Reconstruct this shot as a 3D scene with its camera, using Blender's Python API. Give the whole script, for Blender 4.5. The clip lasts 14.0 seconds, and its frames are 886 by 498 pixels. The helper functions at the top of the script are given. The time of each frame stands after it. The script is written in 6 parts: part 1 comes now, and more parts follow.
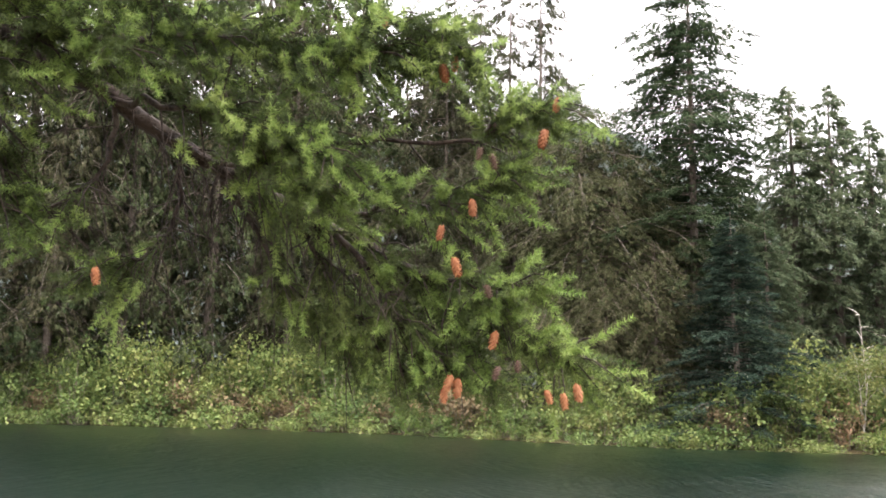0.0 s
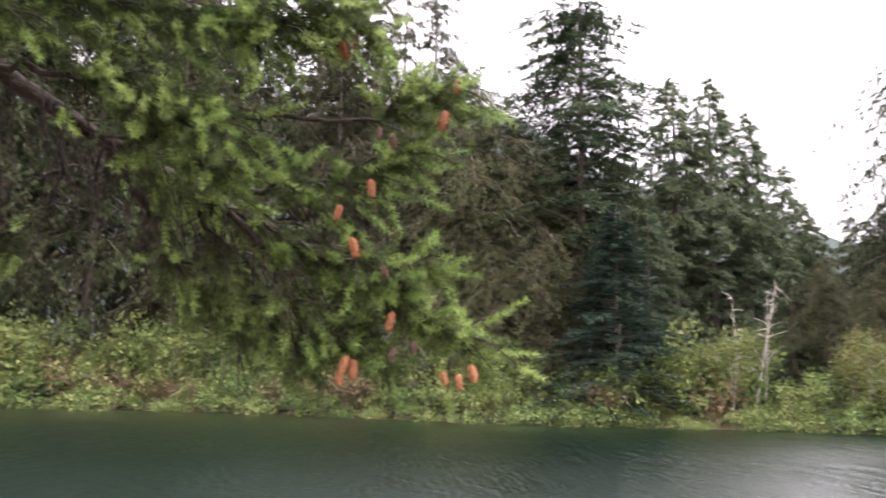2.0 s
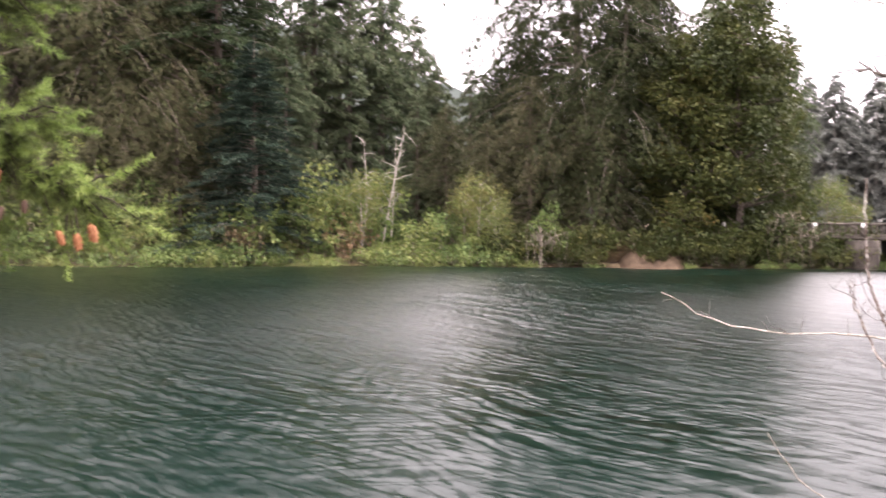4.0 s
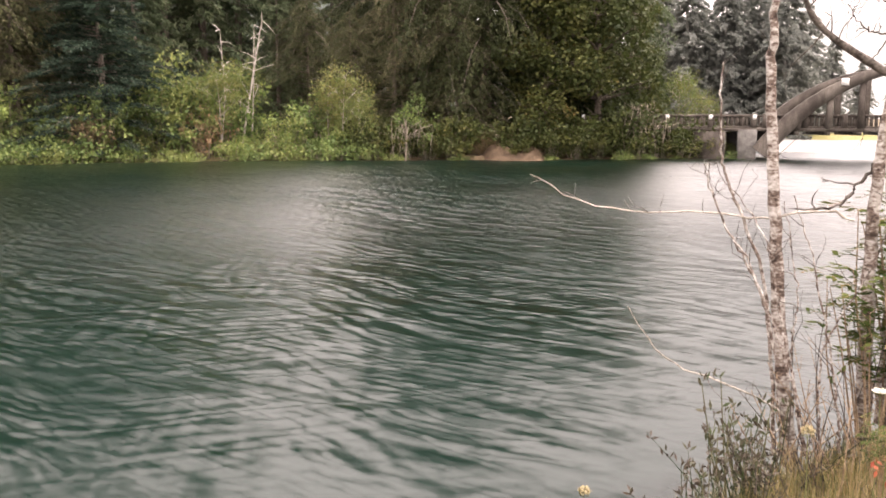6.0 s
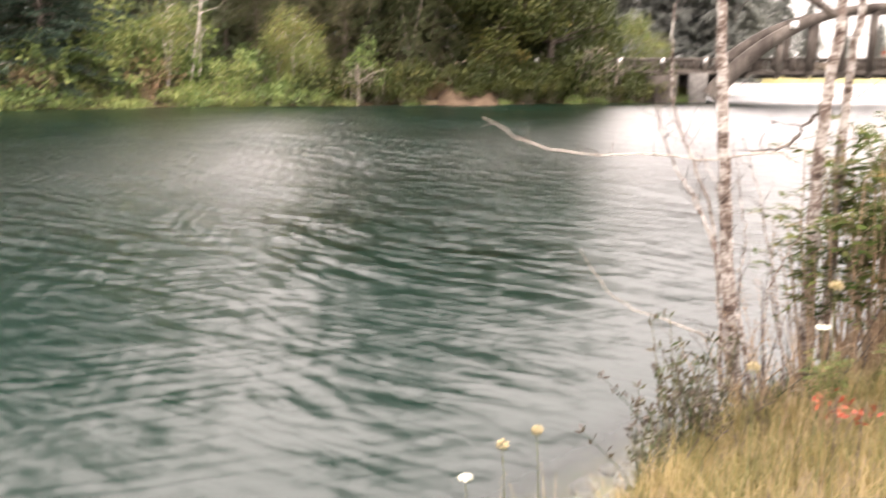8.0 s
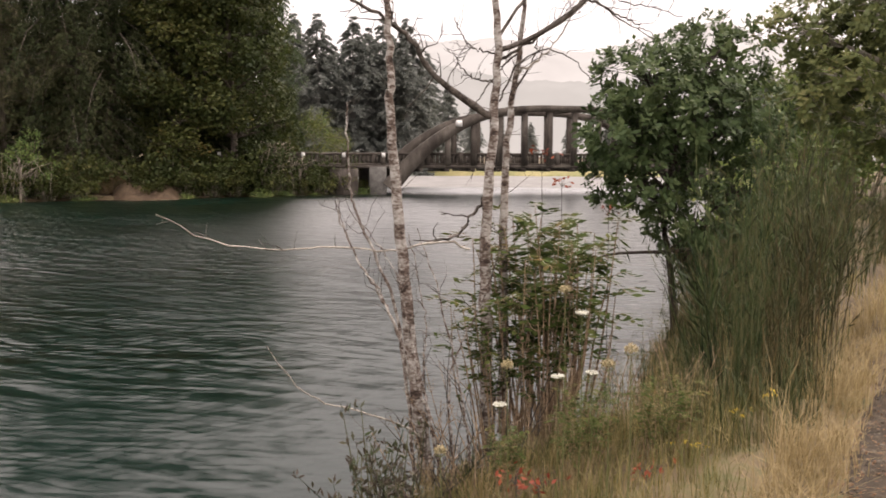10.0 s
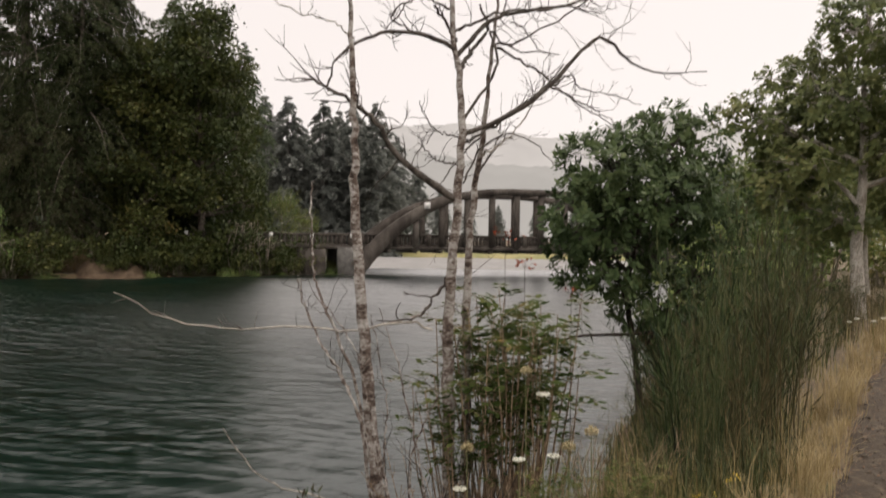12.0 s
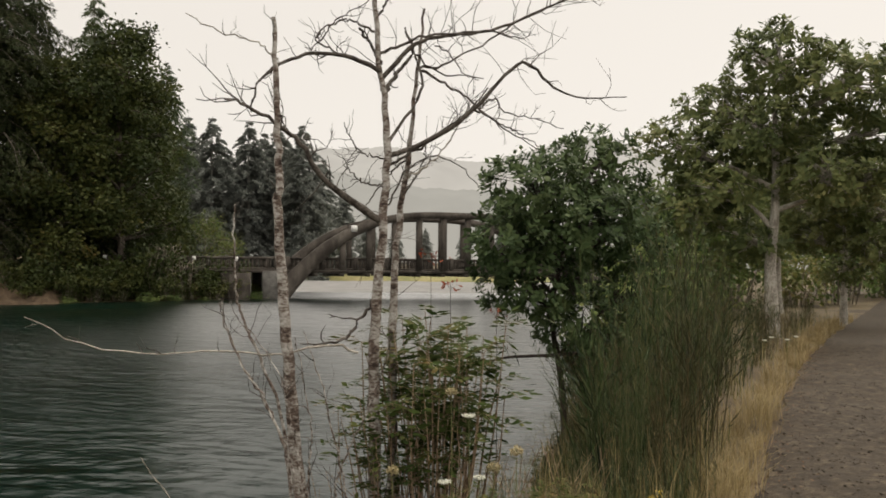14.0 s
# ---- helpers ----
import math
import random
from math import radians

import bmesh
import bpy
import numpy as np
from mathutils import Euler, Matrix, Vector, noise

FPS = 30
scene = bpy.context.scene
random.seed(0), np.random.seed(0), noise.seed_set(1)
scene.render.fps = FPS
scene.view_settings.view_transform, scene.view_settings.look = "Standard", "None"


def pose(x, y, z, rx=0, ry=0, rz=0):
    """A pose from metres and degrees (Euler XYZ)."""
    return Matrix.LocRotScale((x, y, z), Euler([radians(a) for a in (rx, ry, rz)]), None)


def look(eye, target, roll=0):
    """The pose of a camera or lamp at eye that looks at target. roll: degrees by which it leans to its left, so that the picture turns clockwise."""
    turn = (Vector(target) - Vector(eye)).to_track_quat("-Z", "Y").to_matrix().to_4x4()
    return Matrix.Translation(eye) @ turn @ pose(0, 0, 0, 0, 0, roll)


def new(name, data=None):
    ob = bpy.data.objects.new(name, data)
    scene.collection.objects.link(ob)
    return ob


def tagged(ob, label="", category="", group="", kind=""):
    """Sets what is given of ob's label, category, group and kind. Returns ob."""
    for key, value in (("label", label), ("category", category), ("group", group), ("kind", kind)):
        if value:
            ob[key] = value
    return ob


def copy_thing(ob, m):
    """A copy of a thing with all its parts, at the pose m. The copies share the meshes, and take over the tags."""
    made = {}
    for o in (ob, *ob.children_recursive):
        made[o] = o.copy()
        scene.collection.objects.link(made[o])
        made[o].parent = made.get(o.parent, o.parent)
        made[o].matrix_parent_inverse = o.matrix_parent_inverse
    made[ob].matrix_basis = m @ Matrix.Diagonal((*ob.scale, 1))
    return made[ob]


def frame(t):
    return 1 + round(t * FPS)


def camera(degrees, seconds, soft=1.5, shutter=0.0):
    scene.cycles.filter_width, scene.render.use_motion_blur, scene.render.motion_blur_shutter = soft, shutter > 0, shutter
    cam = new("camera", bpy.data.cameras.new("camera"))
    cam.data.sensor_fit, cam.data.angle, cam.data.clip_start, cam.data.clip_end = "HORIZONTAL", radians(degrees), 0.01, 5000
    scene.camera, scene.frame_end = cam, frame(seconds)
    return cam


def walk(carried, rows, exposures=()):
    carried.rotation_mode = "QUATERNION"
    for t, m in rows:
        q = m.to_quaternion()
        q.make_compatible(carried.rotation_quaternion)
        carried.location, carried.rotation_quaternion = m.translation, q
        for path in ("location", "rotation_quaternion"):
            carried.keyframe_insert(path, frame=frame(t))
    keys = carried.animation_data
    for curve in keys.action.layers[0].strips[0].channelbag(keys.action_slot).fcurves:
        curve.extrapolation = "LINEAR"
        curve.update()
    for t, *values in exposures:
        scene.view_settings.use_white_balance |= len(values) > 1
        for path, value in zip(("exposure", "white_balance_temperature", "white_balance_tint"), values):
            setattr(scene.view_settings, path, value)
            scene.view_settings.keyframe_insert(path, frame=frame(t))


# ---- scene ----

# camera and its walk
cam = camera(54.4, 14.0, soft=1.7, shutter=0.4)
PATH = [
    (0.0, pose(-0.012, 0.004, 2.701, 99.98, -1.27, -0.82)),
    (0.5, pose(-0.014, 0.004, 2.701, 100.10, -0.57, -1.45)),
    (1.0, pose(-0.017, 0.011, 2.702, 99.76, -0.91, -0.42)),
    (1.5, pose(-0.022, 0.017, 2.703, 99.44, -0.96, -2.17)),
    (2.0, pose(-0.030, 0.016, 2.704, 98.82, -1.09, -8.06)),
    (2.5, pose(-0.044, 0.016, 2.705, 97.40, -0.76, -14.70)),
    (3.0, pose(-0.062, 0.020, 2.710, 92.67, -0.66, -21.31)),
    (3.5, pose(-0.059, -0.010, 2.709, 90.09, -0.55, -26.80)),
    (4.0, pose(-0.028, -0.073, 2.761, 88.55, -0.47, -31.74)),
    (4.2, pose(-0.023, -0.075, 2.764, 87.93, -0.15, -33.94)),
    (6.3, pose(0.008, 0.020, 2.688, 80.46, -0.45, -40.89)),
    (6.5, pose(0.013, 0.026, 2.688, 79.55, -0.44, -40.83)),
    (7.0, pose(0.020, 0.029, 2.677, 76.23, -0.39, -39.61)),
    (7.5, pose(0.025, 0.022, 2.673, 73.87, -0.56, -39.08)),
    (8.0, pose(0.023, 0.014, 2.680, 78.03, -0.07, -43.76)),
    (8.5, pose(0.037, 0.009, 2.679, 83.56, 0.20, -53.28)),
    (9.0, pose(0.074, 0.025, 2.680, 84.85, -0.34, -59.89)),
    (9.2, pose(0.071, 0.028, 2.683, 84.57, -0.21, -60.97)),
    (11.3, pose(0.128, -0.015, 2.701, 85.13, -0.98, -67.31)),
    (11.5, pose(0.124, -0.015, 2.702, 85.40, -0.94, -67.39)),
    (12.0, pose(0.108, -0.014, 2.685, 89.58, -0.79, -66.34)),
    (12.5, pose(0.111, -0.016, 2.689, 92.56, -1.03, -67.85)),
    (13.0, pose(0.104, -0.022, 2.681, 92.21, -0.88, -68.06)),
    (13.5, pose(0.114, -0.022, 2.678, 91.44, -0.68, -69.79)),
    (14.0, pose(0.118, -0.023, 2.677, 91.17, -0.56, -71.16)),
]
EXPOSURES = [(0.0, 1.8, 6500, 15), (0.4, 1.6, 6400, 18), (1.5, 1.6, 6350, 22), (2.0, 1.6, 6350, 23), (2.5, 0.9, 6400, 22), (3.0, 1.0, 6500, 24), (3.5, 1.5, 6600, 28), (4.2, 1.8, 6700, 27), (6.4, 1.63, 7250, 23), (7.5, 1.95, 7150, 21), (8.0, 2.05, 7150, 22), (8.4, 1.75, 7200, 23), (9.0, 0.62, 7150, 21), (11.4, 0.58, 7000, 20), (12.0, 0.05, 6950, 15), (12.5, -0.48, 7100, 11), (13.2, -0.28, 7100, 9), (14.0, -0.08, 7100, 9)]
walk(cam, PATH, EXPOSURES)

# overcast sky and soft sun
SUN_AZ, SUN_EL = radians(115), radians(48)
world = bpy.data.worlds.new("overcast_sky")
scene.world = world
world.use_nodes = True
wn = world.node_tree.nodes
wl = world.node_tree.links
sky = wn.new("ShaderNodeTexSky")
sky.sky_type = 'NISHITA'
sky.sun_disc = False
sky.sun_elevation = SUN_EL
sky.sun_rotation = SUN_AZ
grey = wn.new("ShaderNodeHueSaturation")
grey.inputs["Saturation"].default_value = 0.12
grey.inputs["Value"].default_value = 0.1
cloud = wn.new("ShaderNodeMix")
cloud.data_type = 'RGBA'
cloud.inputs["Factor"].default_value = 0.8
cloud.inputs["B"].default_value = (0.985, 0.955, 0.945, 1)
wl.new(sky.outputs[0], grey.inputs["Color"])
wl.new(grey.outputs[0], cloud.inputs["A"])
# overcast sky: about three times as bright overhead as at the horizon
tcw = wn.new("ShaderNodeTexCoord")
sep = wn.new("ShaderNodeSeparateXYZ")
wl.new(tcw.outputs["Generated"], sep.inputs[0])
grad = wn.new("ShaderNodeMapRange")
grad.inputs["From Min"].default_value = 0.34
grad.inputs["From Max"].default_value = 1.0
grad.inputs["To Min"].default_value = 1.0
grad.inputs["To Max"].default_value = 3.4
wl.new(sep.outputs["Z"], grad.inputs["Value"])
gain = wn.new("ShaderNodeMix")
gain.data_type = 'RGBA'
gain.blend_type = 'MULTIPLY'
gain.inputs["Factor"].default_value = 1.0
wl.new(cloud.outputs["Result"], gain.inputs["A"])
wl.new(grad.outputs[0], gain.inputs["B"])
wl.new(gain.outputs["Result"], wn["Background"].inputs["Color"])
wn["Background"].inputs["Strength"].default_value = 1.0
sun = new("sun", bpy.data.lights.new("sun", 'SUN'))
sun.data.energy = 1.5
sun.data.angle = radians(30)
sun.data.color = (1.0, 0.95, 0.88)
sun.matrix_world = look((0, 0, 0), (-math.sin(SUN_AZ) * math.cos(SUN_EL), -math.cos(SUN_AZ) * math.cos(SUN_EL), -math.sin(SUN_EL)))


# ---- materials ----
def base_mat(name, rough=0.8):
    m = bpy.data.materials.new(name)
    m.use_nodes = True
    p = m.node_tree.nodes["Principled BSDF"]
    p.inputs["Roughness"].default_value = rough
    return m, m.node_tree.nodes, m.node_tree.links, p


def ramp_node(n, stops):
    r = n.new("ShaderNodeValToRGB")
    els = r.color_ramp.elements
    while len(els) < len(stops):
        els.new(0.5)
    for e, (pos, c) in zip(els, stops):
        e.position = pos
        e.color = (*c, 1)
    return r


def leaf_mat(name, colours, rough=0.6, through_light=0.3, patch=0.35, gloss=0.18, mottle=0.6, each=0.45):
    """Leaves and needles: tint varies leaf by leaf and over larger patches, light passes through."""
    m, n, l, p = base_mat(name, rough)
    p.inputs["Specular IOR Level"].default_value = gloss
    geo = n.new("ShaderNodeNewGeometry")
    obi = n.new("ShaderNodeObjectInfo")
    tex = n.new("ShaderNodeTexNoise")
    tex.inputs["Scale"].default_value = mottle
    tex.inputs["Detail"].default_value = 3
    tc = n.new("ShaderNodeTexCoord")
    l.new(tc.outputs["Object"], tex.inputs["Vector"])
    a = n.new("ShaderNodeMath")
    a.operation = 'MULTIPLY_ADD'
    a.inputs[1].default_value = each
    l.new(geo.outputs["Random Per Island"], a.inputs[0])
    b = n.new("ShaderNodeMath")
    b.operation = 'MULTIPLY_ADD'
    b.inputs[1].default_value = patch
    l.new(obi.outputs["Random"], b.inputs[0])
    c = n.new("ShaderNodeMath")
    c.operation = 'MULTIPLY_ADD'
    c.inputs[1].default_value = 1.3
    c.inputs[2].default_value = -0.65
    l.new(tex.outputs["Fac"], c.inputs[0])
    l.new(c.outputs[0], b.inputs[2])
    l.new(b.outputs[0], a.inputs[2])
    k = len(colours)
    r = ramp_node(n, [(i / (k - 1), c) for i, c in enumerate(colours)])
    sh = n.new("ShaderNodeMath")
    sh.operation = 'ADD'
    sh.inputs[1].default_value = 0.15
    l.new(a.outputs[0], sh.inputs[0])
    l.new(sh.outputs[0], r.inputs[0])
    l.new(r.outputs[0], p.inputs["Base Color"])
    t = n.new("ShaderNodeBsdfTranslucent")
    l.new(r.outputs[0], t.inputs["Color"])
    mix = n.new("ShaderNodeMixShader")
    mix.inputs[0].default_value = through_light
    l.new(p.outputs[0], mix.inputs[1])
    l.new(t.outputs[0], mix.inputs[2])
    l.new(mix.outputs[0], n["Material Output"].inputs["Surface"])
    return m


def rough_mat(name, stops, scale=4.0, rough=0.85, bump=0.3, stretch=(1, 1, 1), fine=40.0, bump_dist=0.02, coords="Object"):
    """Bark, earth, concrete: two scales of noise for colour and relief."""
    m, n, l, p = base_mat(name, rough)
    p.inputs["Specular IOR Level"].default_value = 0.2
    tc = n.new("ShaderNodeTexCoord")
    mp = n.new("ShaderNodeMapping")
    mp.inputs["Scale"].default_value = stretch
    l.new(tc.outputs[coords], mp.inputs["Vector"])
    big = n.new("ShaderNodeTexNoise")
    big.inputs["Scale"].default_value = scale
    big.inputs["Detail"].default_value = 6
    big.inputs["Roughness"].default_value = 0.65
    small = n.new("ShaderNodeTexNoise")
    small.inputs["Scale"].default_value = fine
    small.inputs["Detail"].default_value = 4
    l.new(mp.outputs[0], big.inputs["Vector"])
    l.new(mp.outputs[0], small.inputs["Vector"])
    mx = n.new("ShaderNodeMix")
    mx.inputs["Factor"].default_value = 0.35
    l.new(big.outputs["Fac"], mx.inputs["A"])
    l.new(small.outputs["Fac"], mx.inputs["B"])
    r = ramp_node(n, stops)
    con = n.new("ShaderNodeMapRange")
    con.inputs["From Min"].default_value = 0.3
    con.inputs["From Max"].default_value = 0.7
    l.new(mx.outputs["Result"], con.inputs["Value"])
    l.new(con.outputs[0], r.inputs[0])
    l.new(r.outputs[0], p.inputs["Base Color"])
    bp = n.new("ShaderNodeBump")
    bp.inputs["Strength"].default_value = bump
    bp.inputs["Distance"].default_value = bump_dist
    l.new(mx.outputs["Result"], bp.inputs["Height"])
    l.new(bp.outputs[0], p.inputs["Normal"])
    return m


M_SPRUCE = leaf_mat("spruce_needles", [(0.014, 0.023, 0.011), (0.032, 0.046, 0.02), (0.056, 0.07, 0.031), (0.085, 0.09, 0.045)], patch=0.3, gloss=0.05, mottle=0.35)
M_BLUE = leaf_mat("blue_spruce_needles", [(0.014, 0.027, 0.019), (0.034, 0.055, 0.038), (0.07, 0.096, 0.068)], patch=0.1, gloss=0.05, mottle=0.7)
M_GREENSPRUCE = leaf_mat("green_spruce_needles", [(0.018, 0.032, 0.016), (0.042, 0.064, 0.03), (0.075, 0.1, 0.045)], patch=0.1, gloss=0.05, mottle=0.4)
# lighter copy of the spruce needles, haze of the distance put into the colour
M_HAZEFIR = leaf_mat("haze_paled_fir_needles", [(0.036, 0.056, 0.033), (0.072, 0.1, 0.055), (0.11, 0.138, 0.075), (0.15, 0.165, 0.092)], patch=0.3, gloss=0.05, mottle=0.35)
M_DARKFIR = leaf_mat("dark_fir_needles", [(0.015, 0.022, 0.01), (0.032, 0.043, 0.018), (0.054, 0.061, 0.028), (0.09, 0.08, 0.045)], patch=0.2, gloss=0.05, mottle=0.5)
M_GREYFIR = leaf_mat("lichen_grey_needles", [(0.024, 0.032, 0.014), (0.055, 0.064, 0.028), (0.09, 0.09, 0.045), (0.16, 0.135, 0.085)], patch=0.2, gloss=0.05, mottle=0.8)
# darker copy of the lichen needles, shade of the forest interior put into the colour
M_MOSSY = leaf_mat("shaded_mossy_needles", [(0.016, 0.022, 0.011), (0.036, 0.042, 0.02), (0.064, 0.062, 0.034), (0.11, 0.092, 0.058)], patch=0.2, gloss=0.05, mottle=0.6)
# base colour lifted to pale grey-green: mist is painted into the needles
M_FARFIR = leaf_mat("mist_paled_fir_needles", [(0.175, 0.19, 0.172), (0.195, 0.208, 0.188), (0.215, 0.226, 0.203)], patch=0.1, gloss=0.02, through_light=0.5, each=0.3)
M_MAPLE = leaf_mat("maple_leaves", [(0.018, 0.028, 0.009), (0.042, 0.055, 0.015), (0.083, 0.086, 0.023), (0.15, 0.088, 0.03)], patch=0.2, mottle=0.35, each=0.25)
M_BUSH = leaf_mat("shrub_leaves", [(0.035, 0.062, 0.022), (0.085, 0.132, 0.042), (0.155, 0.205, 0.064), (0.24, 0.26, 0.09)], patch=0.45, mottle=0.8, through_light=0.35)
M_BRAMBLE = leaf_mat("bramble_leaves", [(0.034, 0.066, 0.03), (0.075, 0.125, 0.052), (0.13, 0.185, 0.072), (0.2, 0.24, 0.09)], patch=0.3, mottle=0.8, through_light=0.35)
M_YELLOW = leaf_mat("yellowing_leaves", [(0.05, 0.088, 0.026), (0.1, 0.138, 0.042), (0.165, 0.175, 0.058), (0.21, 0.175, 0.065)], patch=0.3, mottle=1.1, through_light=0.35)
M_DRYBUSH = leaf_mat("dry_shrub_leaves", [(0.1, 0.09, 0.05), (0.18, 0.14, 0.08), (0.25, 0.18, 0.1), (0.2, 0.1, 0.06)], patch=0.3)
M_LAUREL = leaf_mat("laurel_leaves", [(0.022, 0.04, 0.014), (0.045, 0.072, 0.026), (0.08, 0.11, 0.042), (0.125, 0.148, 0.065)], rough=0.55, through_light=0.25, patch=0.1, gloss=0.12)
M_BIGLEAF = leaf_mat("olive_leaves", [(0.05, 0.07, 0.026), (0.105, 0.128, 0.045), (0.165, 0.175, 0.065), (0.25, 0.2, 0.085)], patch=0.1)
M_BROOM = leaf_mat("broom_stems", [(0.005, 0.0095, 0.004), (0.015, 0.028, 0.009), (0.04, 0.064, 0.02), (0.095, 0.092, 0.04)], patch=0.3, mottle=1.5, through_light=0.1, each=0.8)
M_ROSE = leaf_mat("rowan_leaves", [(0.02, 0.036, 0.011), (0.045, 0.068, 0.018), (0.085, 0.095, 0.03), (0.18, 0.085, 0.038)], rough=0.8, gloss=0.05, patch=0.15, mottle=2.5)
M_NEEDLE = leaf_mat("fir_needles", [(0.024, 0.04, 0.014), (0.052, 0.078, 0.024), (0.09, 0.12, 0.036), (0.14, 0.165, 0.055)], patch=0.1, mottle=1.5)
M_FRESH = leaf_mat("fresh_fir_needles", [(0.09, 0.15, 0.04), (0.155, 0.235, 0.06), (0.24, 0.32, 0.092), (0.34, 0.41, 0.15)], patch=0.1, through_light=0.4, mottle=2.0)
M_STRAW = leaf_mat("dry_grass", [(0.12, 0.085, 0.038), (0.22, 0.165, 0.078), (0.34, 0.265, 0.135), (0.47, 0.38, 0.22)], patch=0.2, mottle=1.5)
M_GRASS = leaf_mat("green_grass", [(0.03, 0.044, 0.012), (0.07, 0.08, 0.024), (0.14, 0.125, 0.045), (0.28, 0.22, 0.1)], patch=0.2, mottle=3.0, each=0.7)
M_RED = leaf_mat("red_leaves", [(0.15, 0.03, 0.018), (0.22, 0.05, 0.025), (0.28, 0.1, 0.038)])
M_TRUNK = rough_mat("fir_bark", [(0.3, (0.05, 0.04, 0.032)), (0.6, (0.14, 0.115, 0.095)), (0.8, (0.22, 0.2, 0.17))], scale=3, stretch=(3, 3, 0.6), bump=0.6)
M_DEAD = rough_mat("dead_twigs", [(0.3, (0.12, 0.1, 0.08)), (0.7, (0.3, 0.26, 0.21))], scale=6)
M_PALE = rough_mat("pale_bark", [(0.35, (0.2, 0.18, 0.15)), (0.65, (0.42, 0.39, 0.34))], scale=5, stretch=(1, 1, 0.5))
M_ALDER = rough_mat("alder_bark", [(0.24, (0.035, 0.025, 0.02)), (0.44, (0.13, 0.098, 0.08)), (0.55, (0.25, 0.23, 0.205)), (0.85, (0.46, 0.44, 0.41))], scale=9, stretch=(0.8, 0.8, 1.5), bump=0.9, fine=45, bump_dist=0.008)
# bark greyed to match the far needles, mist painted into its colour
M_MISTBARK = rough_mat("mist_paled_bark", [(0.3, (0.16, 0.16, 0.145)), (0.7, (0.23, 0.23, 0.21))], scale=2)
M_TWIG = rough_mat("grey_twig_bark", [(0.3, (0.025, 0.02, 0.016)), (0.7, (0.12, 0.105, 0.09))], scale=12, fine=60)
M_LIMB = rough_mat("fir_limb_bark", [(0.35, (0.016, 0.0115, 0.009)), (0.65, (0.055, 0.042, 0.034))], scale=18, fine=80, bump=0.7)
M_CONC = rough_mat("weathered_concrete", [(0.25, (0.036, 0.03, 0.025)), (0.55, (0.076, 0.065, 0.055)), (0.85, (0.14, 0.124, 0.105))], scale=0.9, stretch=(1, 1, 0.5), bump=0.3)
M_CONCPALE = rough_mat("pale_concrete", [(0.3, (0.07, 0.066, 0.06)), (0.7, (0.16, 0.152, 0.14))], scale=1.5)
M_WHITE = rough_mat("white_marker_paint", [(0.3, (0.5, 0.5, 0.48)), (0.7, (0.75, 0.75, 0.72))], scale=5)
M_TAN = rough_mat("tan_dry_stem", [(0.25, (0.15, 0.1, 0.065)), (0.75, (0.36, 0.27, 0.18))], scale=10)


# ---- geometry helpers ----
def mesh_of(name, geo, mat):
    V, F = geo
    V = np.asarray(V, dtype=np.float32).reshape(-1, 3)
    F = np.asarray(F, dtype=np.int32)
    k = F.shape[1]
    me = bpy.data.meshes.new(name)
    me.vertices.add(len(V))
    me.vertices.foreach_set("co", V.ravel())
    me.loops.add(F.size)
    me.loops.foreach_set("vertex_index", F.ravel())
    me.polygons.add(len(F))
    me.polygons.foreach_set("loop_start", np.arange(0, F.size, k, dtype=np.int32))
    me.update(calc_edges=True)
    me.materials.append(mat)
    return me


def part(name, geo, mat, parent=None, label="", smooth=False):
    me = mesh_of(name, geo, mat)
    if smooth:
        me.polygons.foreach_set("use_smooth", np.ones(len(me.polygons), dtype=bool))
    ob = new(name, me)
    if parent is not None:
        ob.parent = parent
    if label:
        ob["label"] = label
    return ob


def thing(name, label, category, at=(0, 0, 0), group="", kind=""):
    ob = new(name)
    ob.empty_display_size = 0.2
    ob.location = at
    return tagged(ob, label, category, group, kind)


def join(geos):
    Vs, Fs, k = [], [], 0
    for V, F in geos:
        V = np.asarray(V, dtype=float).reshape(-1, 3)
        Vs.append(V)
        Fs.append(np.asarray(F, dtype=int).reshape(-1, 4) + k)
        k += len(V)
    if not Vs:
        return np.zeros((0, 3)), np.zeros((0, 4), int)
    return np.concatenate(Vs), np.concatenate(Fs)


def unit(v):
    v = np.asarray(v, dtype=float)
    return v / np.maximum(np.linalg.norm(v, axis=-1, keepdims=True), 1e-9)


def spline(pts, n):
    """Smooth points through a few control points."""
    P = np.asarray(pts, dtype=float)
    if len(P) < 3:
        t = np.linspace(0, 1, n)[:, None]
        return P[0] * (1 - t) + P[-1] * t
    Q = np.vstack([2 * P[0] - P[1], P, 2 * P[-1] - P[-2]])
    u = np.linspace(0, len(P) - 1 - 1e-6, n)
    i = u.astype(int)
    t = (u - i)[:, None]
    a, b, c, d = Q[i], Q[i + 1], Q[i + 2], Q[i + 3]
    return 0.5 * (2 * b + (c - a) * t + (2 * a - 5 * b + 4 * c - d) * t ** 2 + (3 * b - a - 3 * c + d) * t ** 3)


